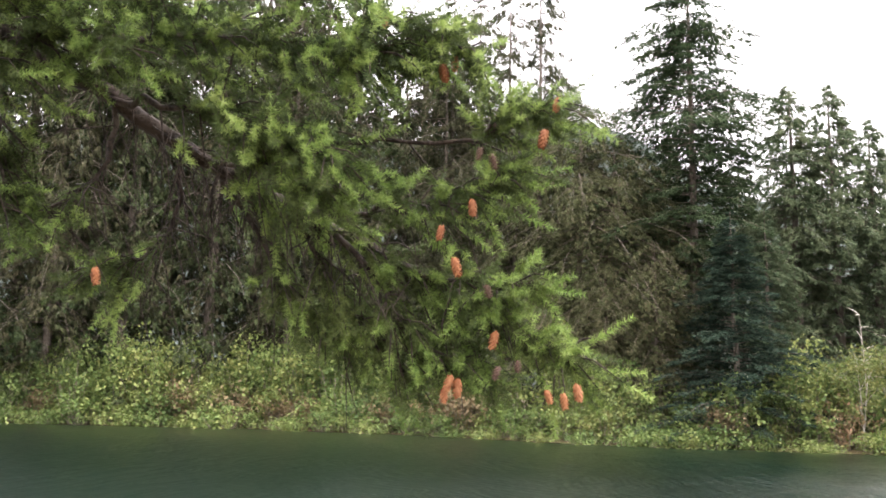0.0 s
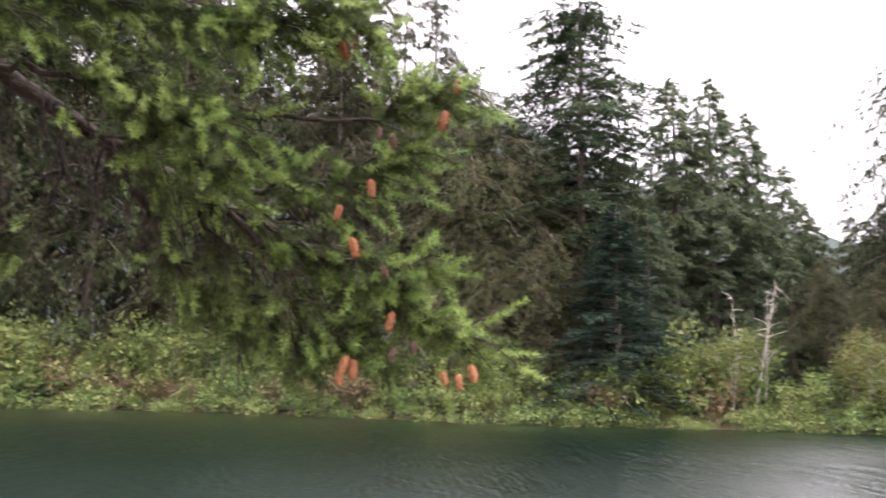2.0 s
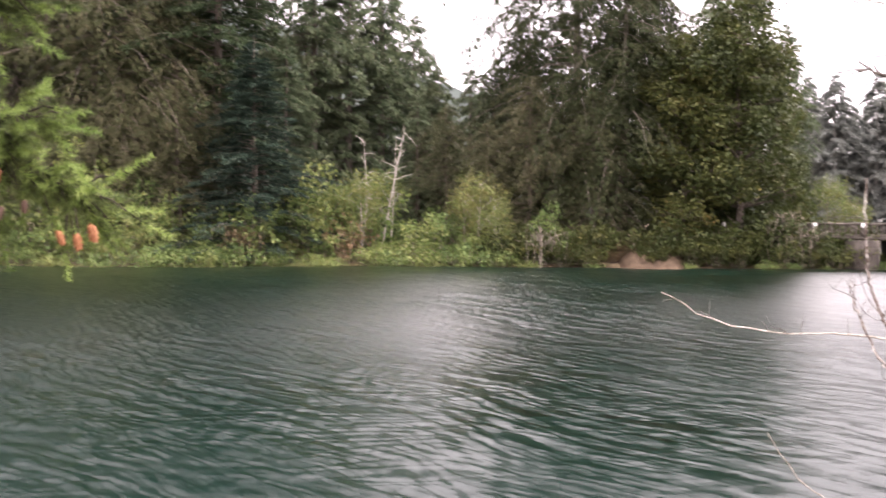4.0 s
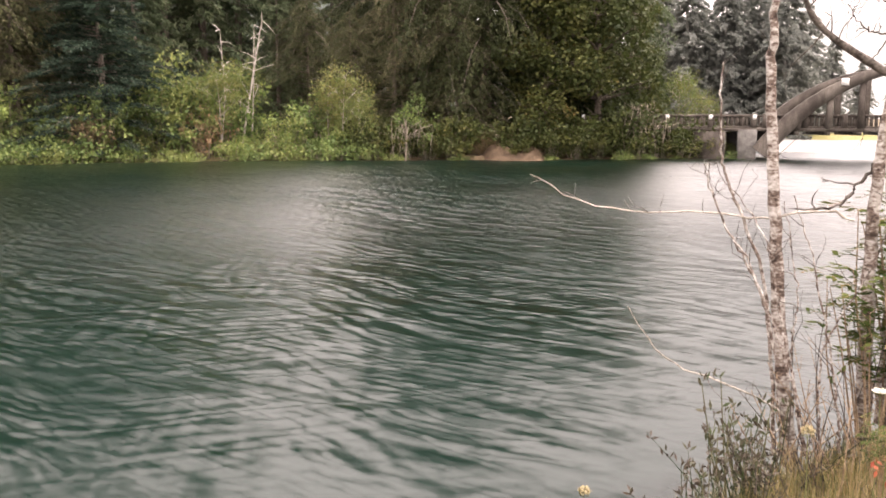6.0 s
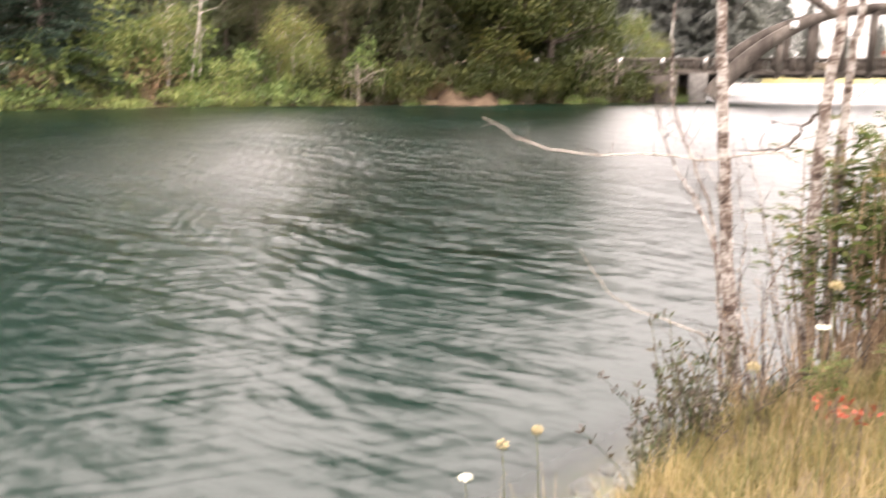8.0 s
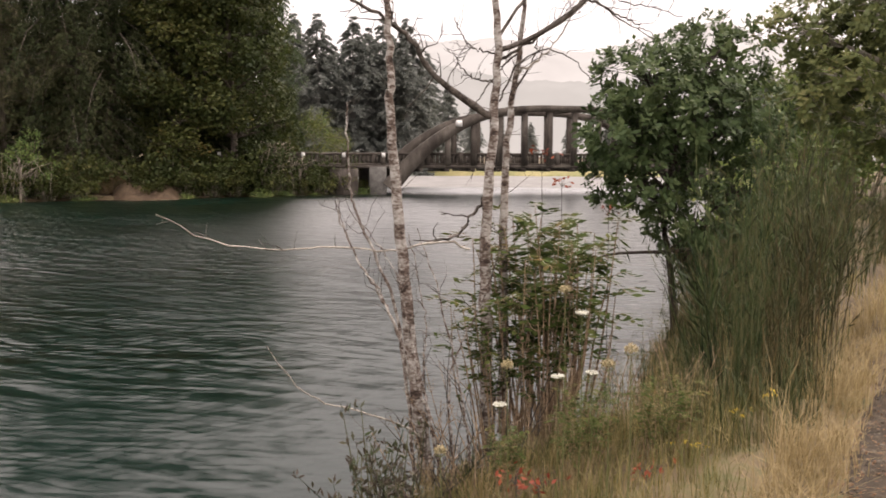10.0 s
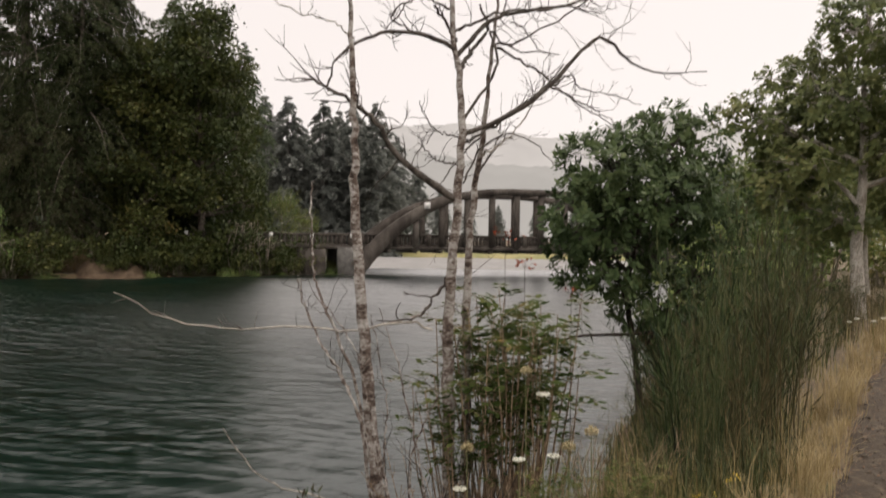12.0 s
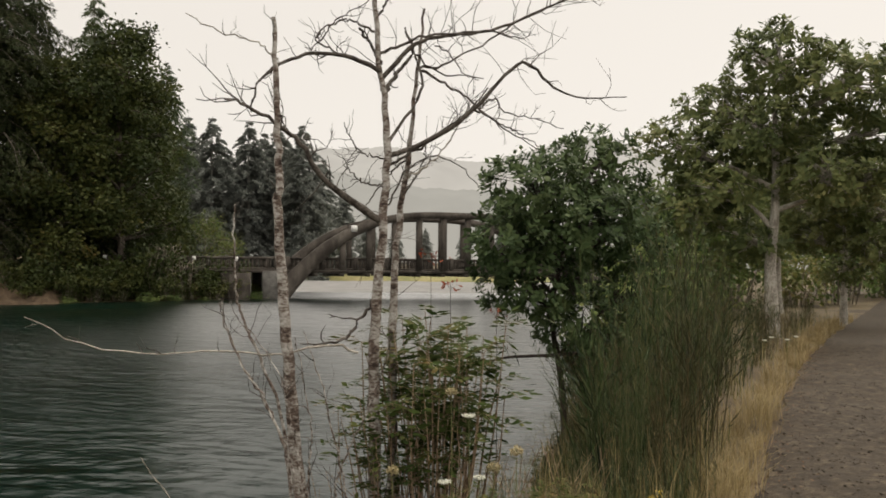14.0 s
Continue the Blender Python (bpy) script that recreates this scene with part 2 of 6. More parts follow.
def tube(pts, radii, sides=6, knobs=0.0, rng=None):
    P = np.asarray(pts, dtype=float)
    n = len(P)
    r = np.broadcast_to(np.asarray(radii, dtype=float), (n,))
    tan = unit(np.gradient(P, axis=0))
    ref = np.where(np.abs(tan[:, 2:3]) > 0.9, np.array([[1.0, 0, 0]]), np.array([[0, 0, 1.0]]))
    a = unit(np.cross(tan, ref))
    b = np.cross(tan, a)
    ang = np.linspace(0, 2 * np.pi, sides, endpoint=False)
    rr = r[:, None] * np.ones((1, sides))
    if knobs and rng is not None:
        rr = rr * (1 + knobs * rng.normal(size=rr.shape))
    V = P[:, None, :] + rr[:, :, None] * (np.cos(ang)[None, :, None] * a[:, None, :] + np.sin(ang)[None, :, None] * b[:, None, :])
    i, j = np.meshgrid(np.arange(n - 1), np.arange(sides), indexing="ij")
    j2 = (j + 1) % sides
    F = np.stack([i * sides + j, i * sides + j2, (i + 1) * sides + j2, (i + 1) * sides + j], -1).reshape(-1, 4)
    return V.reshape(-1, 3), F


def leaves(c, d, nrm, L, W, wide=0.5):
    """Flat pointed leaves: base c, direction d, face normal nrm."""
    c = np.asarray(c, dtype=float)
    d = unit(d)
    s = unit(np.cross(d, nrm))
    L = np.broadcast_to(np.asarray(L, dtype=float).reshape(-1, 1), (len(c), 1))
    W = np.broadcast_to(np.asarray(W, dtype=float).reshape(-1, 1), (len(c), 1))
    V = np.stack([c, c + wide * L * d + 0.5 * W * s, c + L * d, c + wide * L * d - 0.5 * W * s], 1).reshape(-1, 3)
    F = np.arange(len(c) * 4).reshape(-1, 4)
    return V, F


def sprays(c, d, nrm, L, W):
    """Narrow pointed needle sprays of one triangle each."""
    c = np.asarray(c, dtype=float)
    d = unit(d)
    s = unit(np.cross(d, nrm))
    L = np.broadcast_to(np.asarray(L, dtype=float).reshape(-1, 1), (len(c), 1))
    W = np.broadcast_to(np.asarray(W, dtype=float).reshape(-1, 1), (len(c), 1))
    V = np.stack([c + 0.5 * W * s, c + L * d, c - 0.5 * W * s], 1).reshape(-1, 3)
    return V, np.arange(len(c) * 3).reshape(-1, 3)


def box(cx, cy, cz, sx, sy, sz, ax=(1, 0), bevel=0.0):
    """A block with its long axis along ax in plan, its upper edges eased by bevel."""
    u = np.array([ax[0], ax[1], 0.0]) / math.hypot(*ax)
    v = np.array([-u[1], u[0], 0.0])
    rings = [(-0.5, 0)] + ([(0.5, 0)] if not bevel else [(0.5 - bevel / sz, 0), (0.5, bevel)])
    V = []
    for h, e in rings:
        for a, b in ((-1, -1), (1, -1), (1, 1), (-1, 1)):
            V.append(np.array([cx, cy, cz + h * sz]) + u * a * (sx / 2 - e) + v * b * (sy / 2 - e))
    F = []
    for k in range(len(rings) - 1):
        for j in range(4):
            F.append((k * 4 + j, k * 4 + (j + 1) % 4, k * 4 + 4 + (j + 1) % 4, k * 4 + 4 + j))
    m = (len(rings) - 1) * 4
    F += [(3, 2, 1, 0), (m, m + 1, m + 2, m + 3)]
    return np.array(V), np.array(F)


def polar(az, d):
    return d * math.sin(radians(az)), d * math.cos(radians(az))


def bumps(x, y, s, seed=0.0):
    """Smooth cheap relief from a few sines."""
    return (np.sin(x * 1.3 / s + 1.7 * seed) * np.cos(y * 1.1 / s - seed) + 0.5 * np.sin(x * 2.9 / s + y * 2.3 / s + seed) + 0.3 * np.cos(x * 5.1 / s - y * 4.7 / s)) / 1.8


# ---- ground, river, path ----
FAR_X = [-600, -200, -60, -34, -15, -1, 11, 21, 30, 37, 45, 54, 60, 64, 70, 90, 120, 700]
FAR_Y = [110, 90, 80, 75, 74, 68.5, 59, 56.5, 53.3, 48.3, 43.6, 38.6, 35.2, 36.5, 46, 75, 95, 120]
NEAR_X = [-600, -60, -10, 0, 2.2, 3.5, 4.3, 5.2, 6.3, 6.8, 7.4, 8.5, 10, 11, 12, 13, 14, 17, 20, 40, 60, 80, 140, 700]
NEAR_Y = [2, 5, 4.0, 3.3, 2.9, 2.8, 2.9, 3.0, 2.6, 2.05, 1.8, 1.95, 2.25, 2.45, 2.6, 2.35, 2.25, 2.6, 3.0, 5, 6, 6, 2, 2]


def inside(x, y):
    """Metres into the water (positive) or onto a bank (negative)."""
    wob = 0.5 * bumps(x, y, 3.0, 2.0) * np.clip(np.hypot(x, y) / 40, 0, 1)
    a = y - np.interp(x, NEAR_X, NEAR_Y) + 0.08 * bumps(x, y, 0.5, 1.0)
    b = np.interp(x, FAR_X, FAR_Y) - y + wob
    c = 136 + 0.1 * y - x
    return a, b, c


def step(t):
    t = np.clip(t, 0, 1)
    return t * t * (3 - 2 * t)


def ground_z(x, y):
    x = np.asarray(x, dtype=float)
    y = np.asarray(y, dtype=float)
    a, b, c = inside(x, y)
    s = np.minimum(np.minimum(a, b), c)
    bed = -np.minimum(0.06 + 0.22 * s, 2.2)
    near = 0.5 * step(-a / 0.6) + 0.6 * step((-a - 0.3) / 2.2) + 0.05 * bumps(x, y, 0.7)
    far = 0.2 * step(-b / 0.8) + 1.2 * step((-b - 1) / 10) + 4.0 * step((-b - 10) / 120) + 0.15 * bumps(x, y, 2.0)
    end = 0.7 * step(-c / 4) + 0.8 * step((-c - 6) / 60)
    land = np.where(a < 0, near, np.where(b < 0, far, end))
    return np.where(s > 0, bed, land)


def axis(parts):
    out = []
    for a, b, st in parts:
        out.append(np.arange(a, b, st))
    return np.unique(np.concatenate(out))


def sheet(xs, ys, zfun):
    X, Y = np.meshgrid(xs, ys, indexing="ij")
    Z = zfun(X, Y)
    V = np.stack([X, Y, Z], -1).reshape(-1, 3)
    n, m = X.shape
    i, j = np.meshgrid(np.arange(n - 1), np.arange(m - 1), indexing="ij")
    F = np.stack([i * m + j, (i + 1) * m + j, (i + 1) * m + j + 1, i * m + j + 1], -1).reshape(-1, 4)
    return V, F


gx = axis([(-3000, -300, 300), (-300, -40, 10), (-40, -4, 1.5), (-4, 16, 0.22), (16, 80, 1.2), (80, 200, 4), (200, 3001, 200)])
gy = axis([(-3000, -200, 300), (-200, -12, 8), (-12, -1, 0.6), (-1, 6, 0.18), (6, 30, 1.5), (30, 90, 1.2), (90, 300, 8), (300, 3001, 300)])
M_EARTH = rough_mat("bank_earth", [(0.15, (0.035, 0.026, 0.016)), (0.4, (0.075, 0.055, 0.032)), (0.65, (0.12, 0.09, 0.05)), (0.85, (0.08, 0.08, 0.032))], scale=0.5, fine=9, bump=0.6, bump_dist=0.05, coords="Object")
ground = part("ground", sheet(gx, gy, ground_z), M_EARTH, smooth=True)
tagged(ground, "brown earth banks and stony bed of the river", "ground", kind="structure")


# wavelets: length in metres, heading in degrees, steepness
WAVES = [(1.5, 6, 0.03), (0.85, -10, 0.055), (0.5, 14, 0.075), (0.31, -4, 0.08), (0.2, 22, 0.07), (0.13, 8, 0.055),
         (0.6, 40, 0.03), (0.36, -36, 0.04), (0.25, 66, 0.045)]
EDDY, WRINKLE = 0.2, 0.16


def water_material():
    m, n, l, p = base_mat("river_water", 0.1)
    tc = n.new("ShaderNodeTexCoord")
    xyz = n.new("ShaderNodeSeparateXYZ")
    l.new(tc.outputs["Object"], xyz.inputs[0])

    def calc(op, *vals):
        k = n.new("ShaderNodeMath")
        k.operation = op
        for i, v in enumerate(vals):
            if isinstance(v, (int, float)):
                k.inputs[i].default_value = v
            else:
                l.new(v, k.inputs[i])
        return k.outputs[0]

    def noise_at(sx, sy, detail=2.0, turn=0.0, shift=0.0):
        mp = n.new("ShaderNodeMapping")
        mp.vector_type = 'TEXTURE'
        mp.inputs["Rotation"].default_value = (0, 0, radians(turn))
        mp.inputs["Scale"].default_value = (sx, sy, 1)
        mp.inputs["Location"].default_value = (shift, shift * 0.7, 0)
        l.new(tc.outputs["Object"], mp.inputs["Vector"])
        t = n.new("ShaderNodeTexNoise")
        t.inputs["Scale"].default_value = 1.0
        t.inputs["Detail"].default_value = detail
        l.new(mp.outputs[0], t.inputs["Vector"])
        return t

    def ranged(v, a, b, c, d, smooth=True):
        r = n.new("ShaderNodeMapRange")
        r.interpolation_type = 'SMOOTHSTEP' if smooth else 'LINEAR'
        for key, val in (("From Min", a), ("From Max", b), ("To Min", c), ("To Max", d)):
            r.inputs[key].default_value = val
        l.new(v, r.inputs["Value"])
        return r.outputs[0]

    # trains of wind wavelets, crests lying across the river: (length, heading, slope)
    sx = sy = None
    for q, (lam, head, amp) in enumerate(WAVES):
        c, s, k = math.cos(radians(head)), math.sin(radians(head)), 2 * math.pi / lam
        along = calc('MULTIPLY_ADD', xyz.outputs["X"], c * k, calc('MULTIPLY', xyz.outputs["Y"], s * k))
        warp = noise_at(lam * 1.6, lam * 6.5, 2.0, head, 13.0 * q).outputs["Fac"]
        phase = calc('MULTIPLY_ADD', warp, 17.0, along)
        crest = calc('SINE', phase)
        # sharper crests than troughs
        crest = calc('ADD', crest, calc('MULTIPLY', calc('MULTIPLY', crest, crest), 0.35))
        group = ranged(noise_at(lam * 5, lam * 9, 1.0, head, 5.0 + 31.0 * q).outputs["Fac"], 0.33, 0.66, 0.1, 1.9)
        slope = calc('MULTIPLY', calc('MULTIPLY', crest, group), amp)
        sx = calc('MULTIPLY_ADD', slope, c, sx if sx is not None else 0.0)
        sy = calc('MULTIPLY_ADD', slope, s, sy if sy is not None else 0.0)
    # gusts, the open midstream, the lee of the near bank, and the quiet reach under the tall trees upstream
    gust = ranged(noise_at(9, 14, 2.0).outputs["Fac"], 0.35, 0.65, 0.6, 1.25)
    lee = ranged(calc('MULTIPLY_ADD', xyz.outputs["Y"], -1.36, xyz.outputs["X"]), -12, 3, 1.0, 0.4)
    reach = ranged(calc('MULTIPLY_ADD', xyz.outputs["Y"], -0.22, xyz.outputs["X"]), -9, 9, 0.25, 1.0)
    wind = ranged(xyz.outputs["Y"], 8, 32, 1.0, 1.5)
    force = calc('MULTIPLY', calc('MULTIPLY', calc('MULTIPLY', gust, lee), reach), wind)
    # eddies near the bank: slow swirls and small wrinkles without one heading
    swirl = noise_at(0.75, 0.75, 2.5)
    swirl.inputs["Distortion"].default_value = 1.6
    wrinkle = noise_at(0.09, 0.2, 2.0, 20)
    wrinkle.inputs["Distortion"].default_value = 0.8
    close = ranged(xyz.outputs["Y"], 5, 17, 1.0, 0.25)
    out = []
    for axis_, base, fix in (("Red", sx, 0), ("Green", sy, 1)):
        total = calc('MULTIPLY', base, force)
        for tex, amp in ((swirl, EDDY), (wrinkle, WRINKLE)):
            sep = n.new("ShaderNodeSeparateColor")
            l.new(tex.outputs["Color"], sep.inputs[0])
            total = calc('MULTIPLY_ADD', calc('MULTIPLY', calc('SUBTRACT', sep.outputs[axis_], 0.5), close), amp, total)
        out.append(total)
    com = n.new("ShaderNodeCombineXYZ")
    l.new(out[0], com.inputs[0])
    l.new(out[1], com.inputs[1])
    com.inputs[2].default_value = 1.0
    bp = n.new("ShaderNodeVectorMath")
    bp.operation = 'NORMALIZE'
    l.new(com.outputs[0], bp.inputs[0])
    # green depths under a surface of ripples too fine to see singly
    deep = n.new("ShaderNodeBsdfDiffuse")
    deep.inputs["Color"].default_value = (0.0024, 0.0105, 0.0076, 1)
    sheen = n.new("ShaderNodeBsdfGlossy")
    sheen.distribution = 'BECKMANN'
    l.new(ranged(xyz.outputs["Y"], 5, 22, 0.28, 0.37), sheen.inputs["Roughness"])
    l.new(bp.outputs[0], sheen.inputs["Normal"])
    fd = n.new("ShaderNodeFresnel")
    fd.inputs["IOR"].default_value = 1.48
    l.new(bp.outputs[0], fd.inputs["Normal"])
    body = n.new("ShaderNodeMixShader")
    l.new(fd.outputs[0], body.inputs[0])
    l.new(deep.outputs[0], body.inputs[1])
    l.new(sheen.outputs[0], body.inputs[2])
    # clear shallows, opaque green depths
    at = n.new("ShaderNodeAttribute")
    at.attribute_name = "murk"
    clear = n.new("ShaderNodeBsdfTransparent")
    clear.inputs["Color"].default_value = (0.8, 0.95, 0.9, 1)
    gloss = n.new("ShaderNodeBsdfGlossy")
    gloss.inputs["Roughness"].default_value = 0.1
    l.new(bp.outputs[0], gloss.inputs["Normal"])
    fr = n.new("ShaderNodeFresnel")
    fr.inputs["IOR"].default_value = 1.33
    l.new(bp.outputs[0], fr.inputs["Normal"])
    shallow = n.new("ShaderNodeMixShader")
    l.new(fr.outputs[0], shallow.inputs[0])
    l.new(clear.outputs[0], shallow.inputs[1])
    l.new(gloss.outputs[0], shallow.inputs[2])
    mix = n.new("ShaderNodeMixShader")
    l.new(at.outputs["Fac"], mix.inputs[0])
    l.new(shallow.outputs[0], mix.inputs[1])
    l.new(body.outputs[0], mix.inputs[2])
    l.new(mix.outputs[0], n["Material Output"].inputs["Surface"])
    n.remove(p)
    return m


wx = axis([(-600, -60, 60), (-60, -4, 4), (-4, 16, 0.25), (16, 140, 4)])
wy = axis([(0.0, 6, 0.2), (6, 20, 1.0), (20, 121, 6)])
wgeo = sheet(wx, wy, lambda x, y: np.zeros_like(x))
water = part("water", wgeo, water_material(), smooth=True)
tagged(water, "dark green rippled river water reflecting trees and sky", "river", kind="structure")
wa, wb, wc = inside(wgeo[0][:, 0], wgeo[0][:, 1])
murk = water.data.attributes.new("murk", 'FLOAT', 'POINT')
murk.data.foreach_set("value", step((wa + 0.15) / 1.1).astype(np.float32))


def path_edge(x):
    return np.interp(x, [-40, 0, 3, 4.7, 6.9, 9.2, 12.4, 15.2, 17.6, 26.2, 40, 60], [1.0, 0.45, 0.15, 0.0, -0.17, -0.38, -0.72, -1.07, -1.42, -2.9, -5.4, -9])


def path_z(x, y):
    across = np.clip((path_edge(x) - y) / 3.0, 0, 1)
    return ground_z(x, y) + 0.012 + 0.07 * step((x - 8) / 8) + 0.02 * np.sin(across * np.pi) + 0.012 * bumps(x, y, 0.4)


px_ = axis([(-30, -2, 2), (-2, 20, 0.25), (20, 61, 1.5)])
py_ = np.linspace(0, 1, 14)
PX, PT = np.meshgrid(px_, py_, indexing="ij")
PY = path_edge(PX) - 3.0 * PT + 0.06 * bumps(PX * 1.0, PT, 0.6, 3.0)
PZ = path_z(PX, PY)
pv, pf = sheet(px_, py_, lambda x, y: x)
M_GRAVEL = rough_mat("gravel", [(0.1, (0.012, 0.0088, 0.005)), (0.45, (0.03, 0.0215, 0.0125)), (0.7, (0.054, 0.04, 0.025)), (0.95, (0.12, 0.094, 0.064))], scale=9.0, fine=120, bump=1.0, bump_dist=0.015)
path = part("path", (np.stack([PX, PY, PZ], -1).reshape(-1, 3), pf), M_GRAVEL, smooth=True)
tagged(path, "grey gravel track with small stones and leaf litter", "path", kind="structure")


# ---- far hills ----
# hills glow in flat pale grey: the haze of distance is put into the emission
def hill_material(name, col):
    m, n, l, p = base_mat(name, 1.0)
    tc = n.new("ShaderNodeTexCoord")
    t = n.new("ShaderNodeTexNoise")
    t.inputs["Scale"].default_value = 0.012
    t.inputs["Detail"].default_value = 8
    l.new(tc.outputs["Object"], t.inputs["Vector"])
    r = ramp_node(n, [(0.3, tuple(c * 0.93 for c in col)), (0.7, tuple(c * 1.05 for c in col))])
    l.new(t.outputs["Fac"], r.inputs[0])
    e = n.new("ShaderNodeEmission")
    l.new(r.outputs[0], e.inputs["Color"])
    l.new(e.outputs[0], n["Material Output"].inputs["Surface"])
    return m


def hill(name, dist, profile, col, label, seed):
    az = np.arange(profile[0][0], profile[-1][0], 0.12)
    el = np.interp(az, [p[0] for p in profile], [p[1] for p in profile])
    rng = np.random.default_rng(seed)
    el = el + 0.05 * np.sin(az * 3.1 + seed) + 0.02 * np.sin(az * 8.7) + 0.012 * rng.normal(size=len(az))
    rows = []
    for k, (f, dd) in enumerate(((-0.2, 0.0), (0.5, 0.06), (0.85, 0.12), (1.0, 0.2), (0.6, 0.4))):
        d = dist * (1 + dd)
        rows.append(np.stack([d * np.sin(np.radians(az)), d * np.cos(np.radians(az)), 2.7 + d * np.tan(np.radians(el)) * f], -1))
    V = np.concatenate(rows)
    n = len(az)
    F = [(k * n + i, k * n + i + 1, (k + 1) * n + i + 1, (k + 1) * n + i) for k in range(4) for i in range(n - 1)]
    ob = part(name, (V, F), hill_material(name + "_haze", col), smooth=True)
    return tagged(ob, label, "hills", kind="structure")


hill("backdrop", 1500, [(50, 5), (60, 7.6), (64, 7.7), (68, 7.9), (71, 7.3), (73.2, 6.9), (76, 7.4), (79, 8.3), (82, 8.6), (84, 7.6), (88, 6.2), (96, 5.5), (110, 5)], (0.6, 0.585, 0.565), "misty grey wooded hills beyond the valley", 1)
hill("backdrop", 1000, [(48, 5.5), (56, 6.0), (62, 6.6), (67, 5.6), (70, 5.2), (75, 5.0), (79, 6.2), (84, 5.2), (90, 4), (112, 3)], (0.46, 0.455, 0.435), "nearer misty wooded hillside, its haze a grey glow", 2)
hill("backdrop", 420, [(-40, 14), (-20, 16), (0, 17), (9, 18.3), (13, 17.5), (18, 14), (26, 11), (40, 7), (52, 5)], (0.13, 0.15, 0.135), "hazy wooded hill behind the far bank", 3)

# pale gravel bar on the far side of the bridge
M_BAR = rough_mat("pale_river_gravel", [(0.2, (0.13, 0.127, 0.12)), (0.6, (0.18, 0.176, 0.168)), (0.9, (0.23, 0.224, 0.212))], scale=0.3, fine=4.0, bump=0.3)
ba_, bd_ = np.radians(np.arange(56, 93, 0.6)), np.linspace(0, 1, 16)
BA, BD = np.meshgrid(ba_, bd_, indexing="ij")
BD = 83 + 2.0 * np.sin(BA * 23) + 0.7 * np.sin(BA * 71) + 57 * BD
BX, BY = BD * np.sin(BA), BD * np.cos(BA)
BZ = -0.12 + 0.35 * step((BD - 82) / 14) + 0.05 * bumps(BX, BY, 1.5)
bar = part("gravel_bar", (np.stack([BX, BY, BZ], -1).reshape(-1, 3), sheet(ba_, bd_, lambda x, y: x)[1]), M_BAR, smooth=True)
tagged(bar, "flat pale gravel bar in the river beyond the bridge", "gravel bar", kind="structure")

# meadow on the bank beyond the bridge
mx_, my_ = np.arange(137, 260, 4.0), np.arange(-10, 130, 5.0)
M_MEADOW = rough_mat("dry_meadow", [(0.2, (0.11, 0.12, 0.04)), (0.55, (0.19, 0.17, 0.07)), (0.85, (0.26, 0.22, 0.11))], scale=0.15, fine=2.0)
meadow = part("meadow", sheet(mx_, my_, lambda x, y: ground_z(x, y) + 0.06 + 0.25 * step((x - 138) / 10) + 0.1 * bumps(x, y, 4.0)), M_MEADOW, smooth=True)
tagged(meadow, "strip of yellow-green grass on the shore beyond the bridge", "meadow", kind="structure")


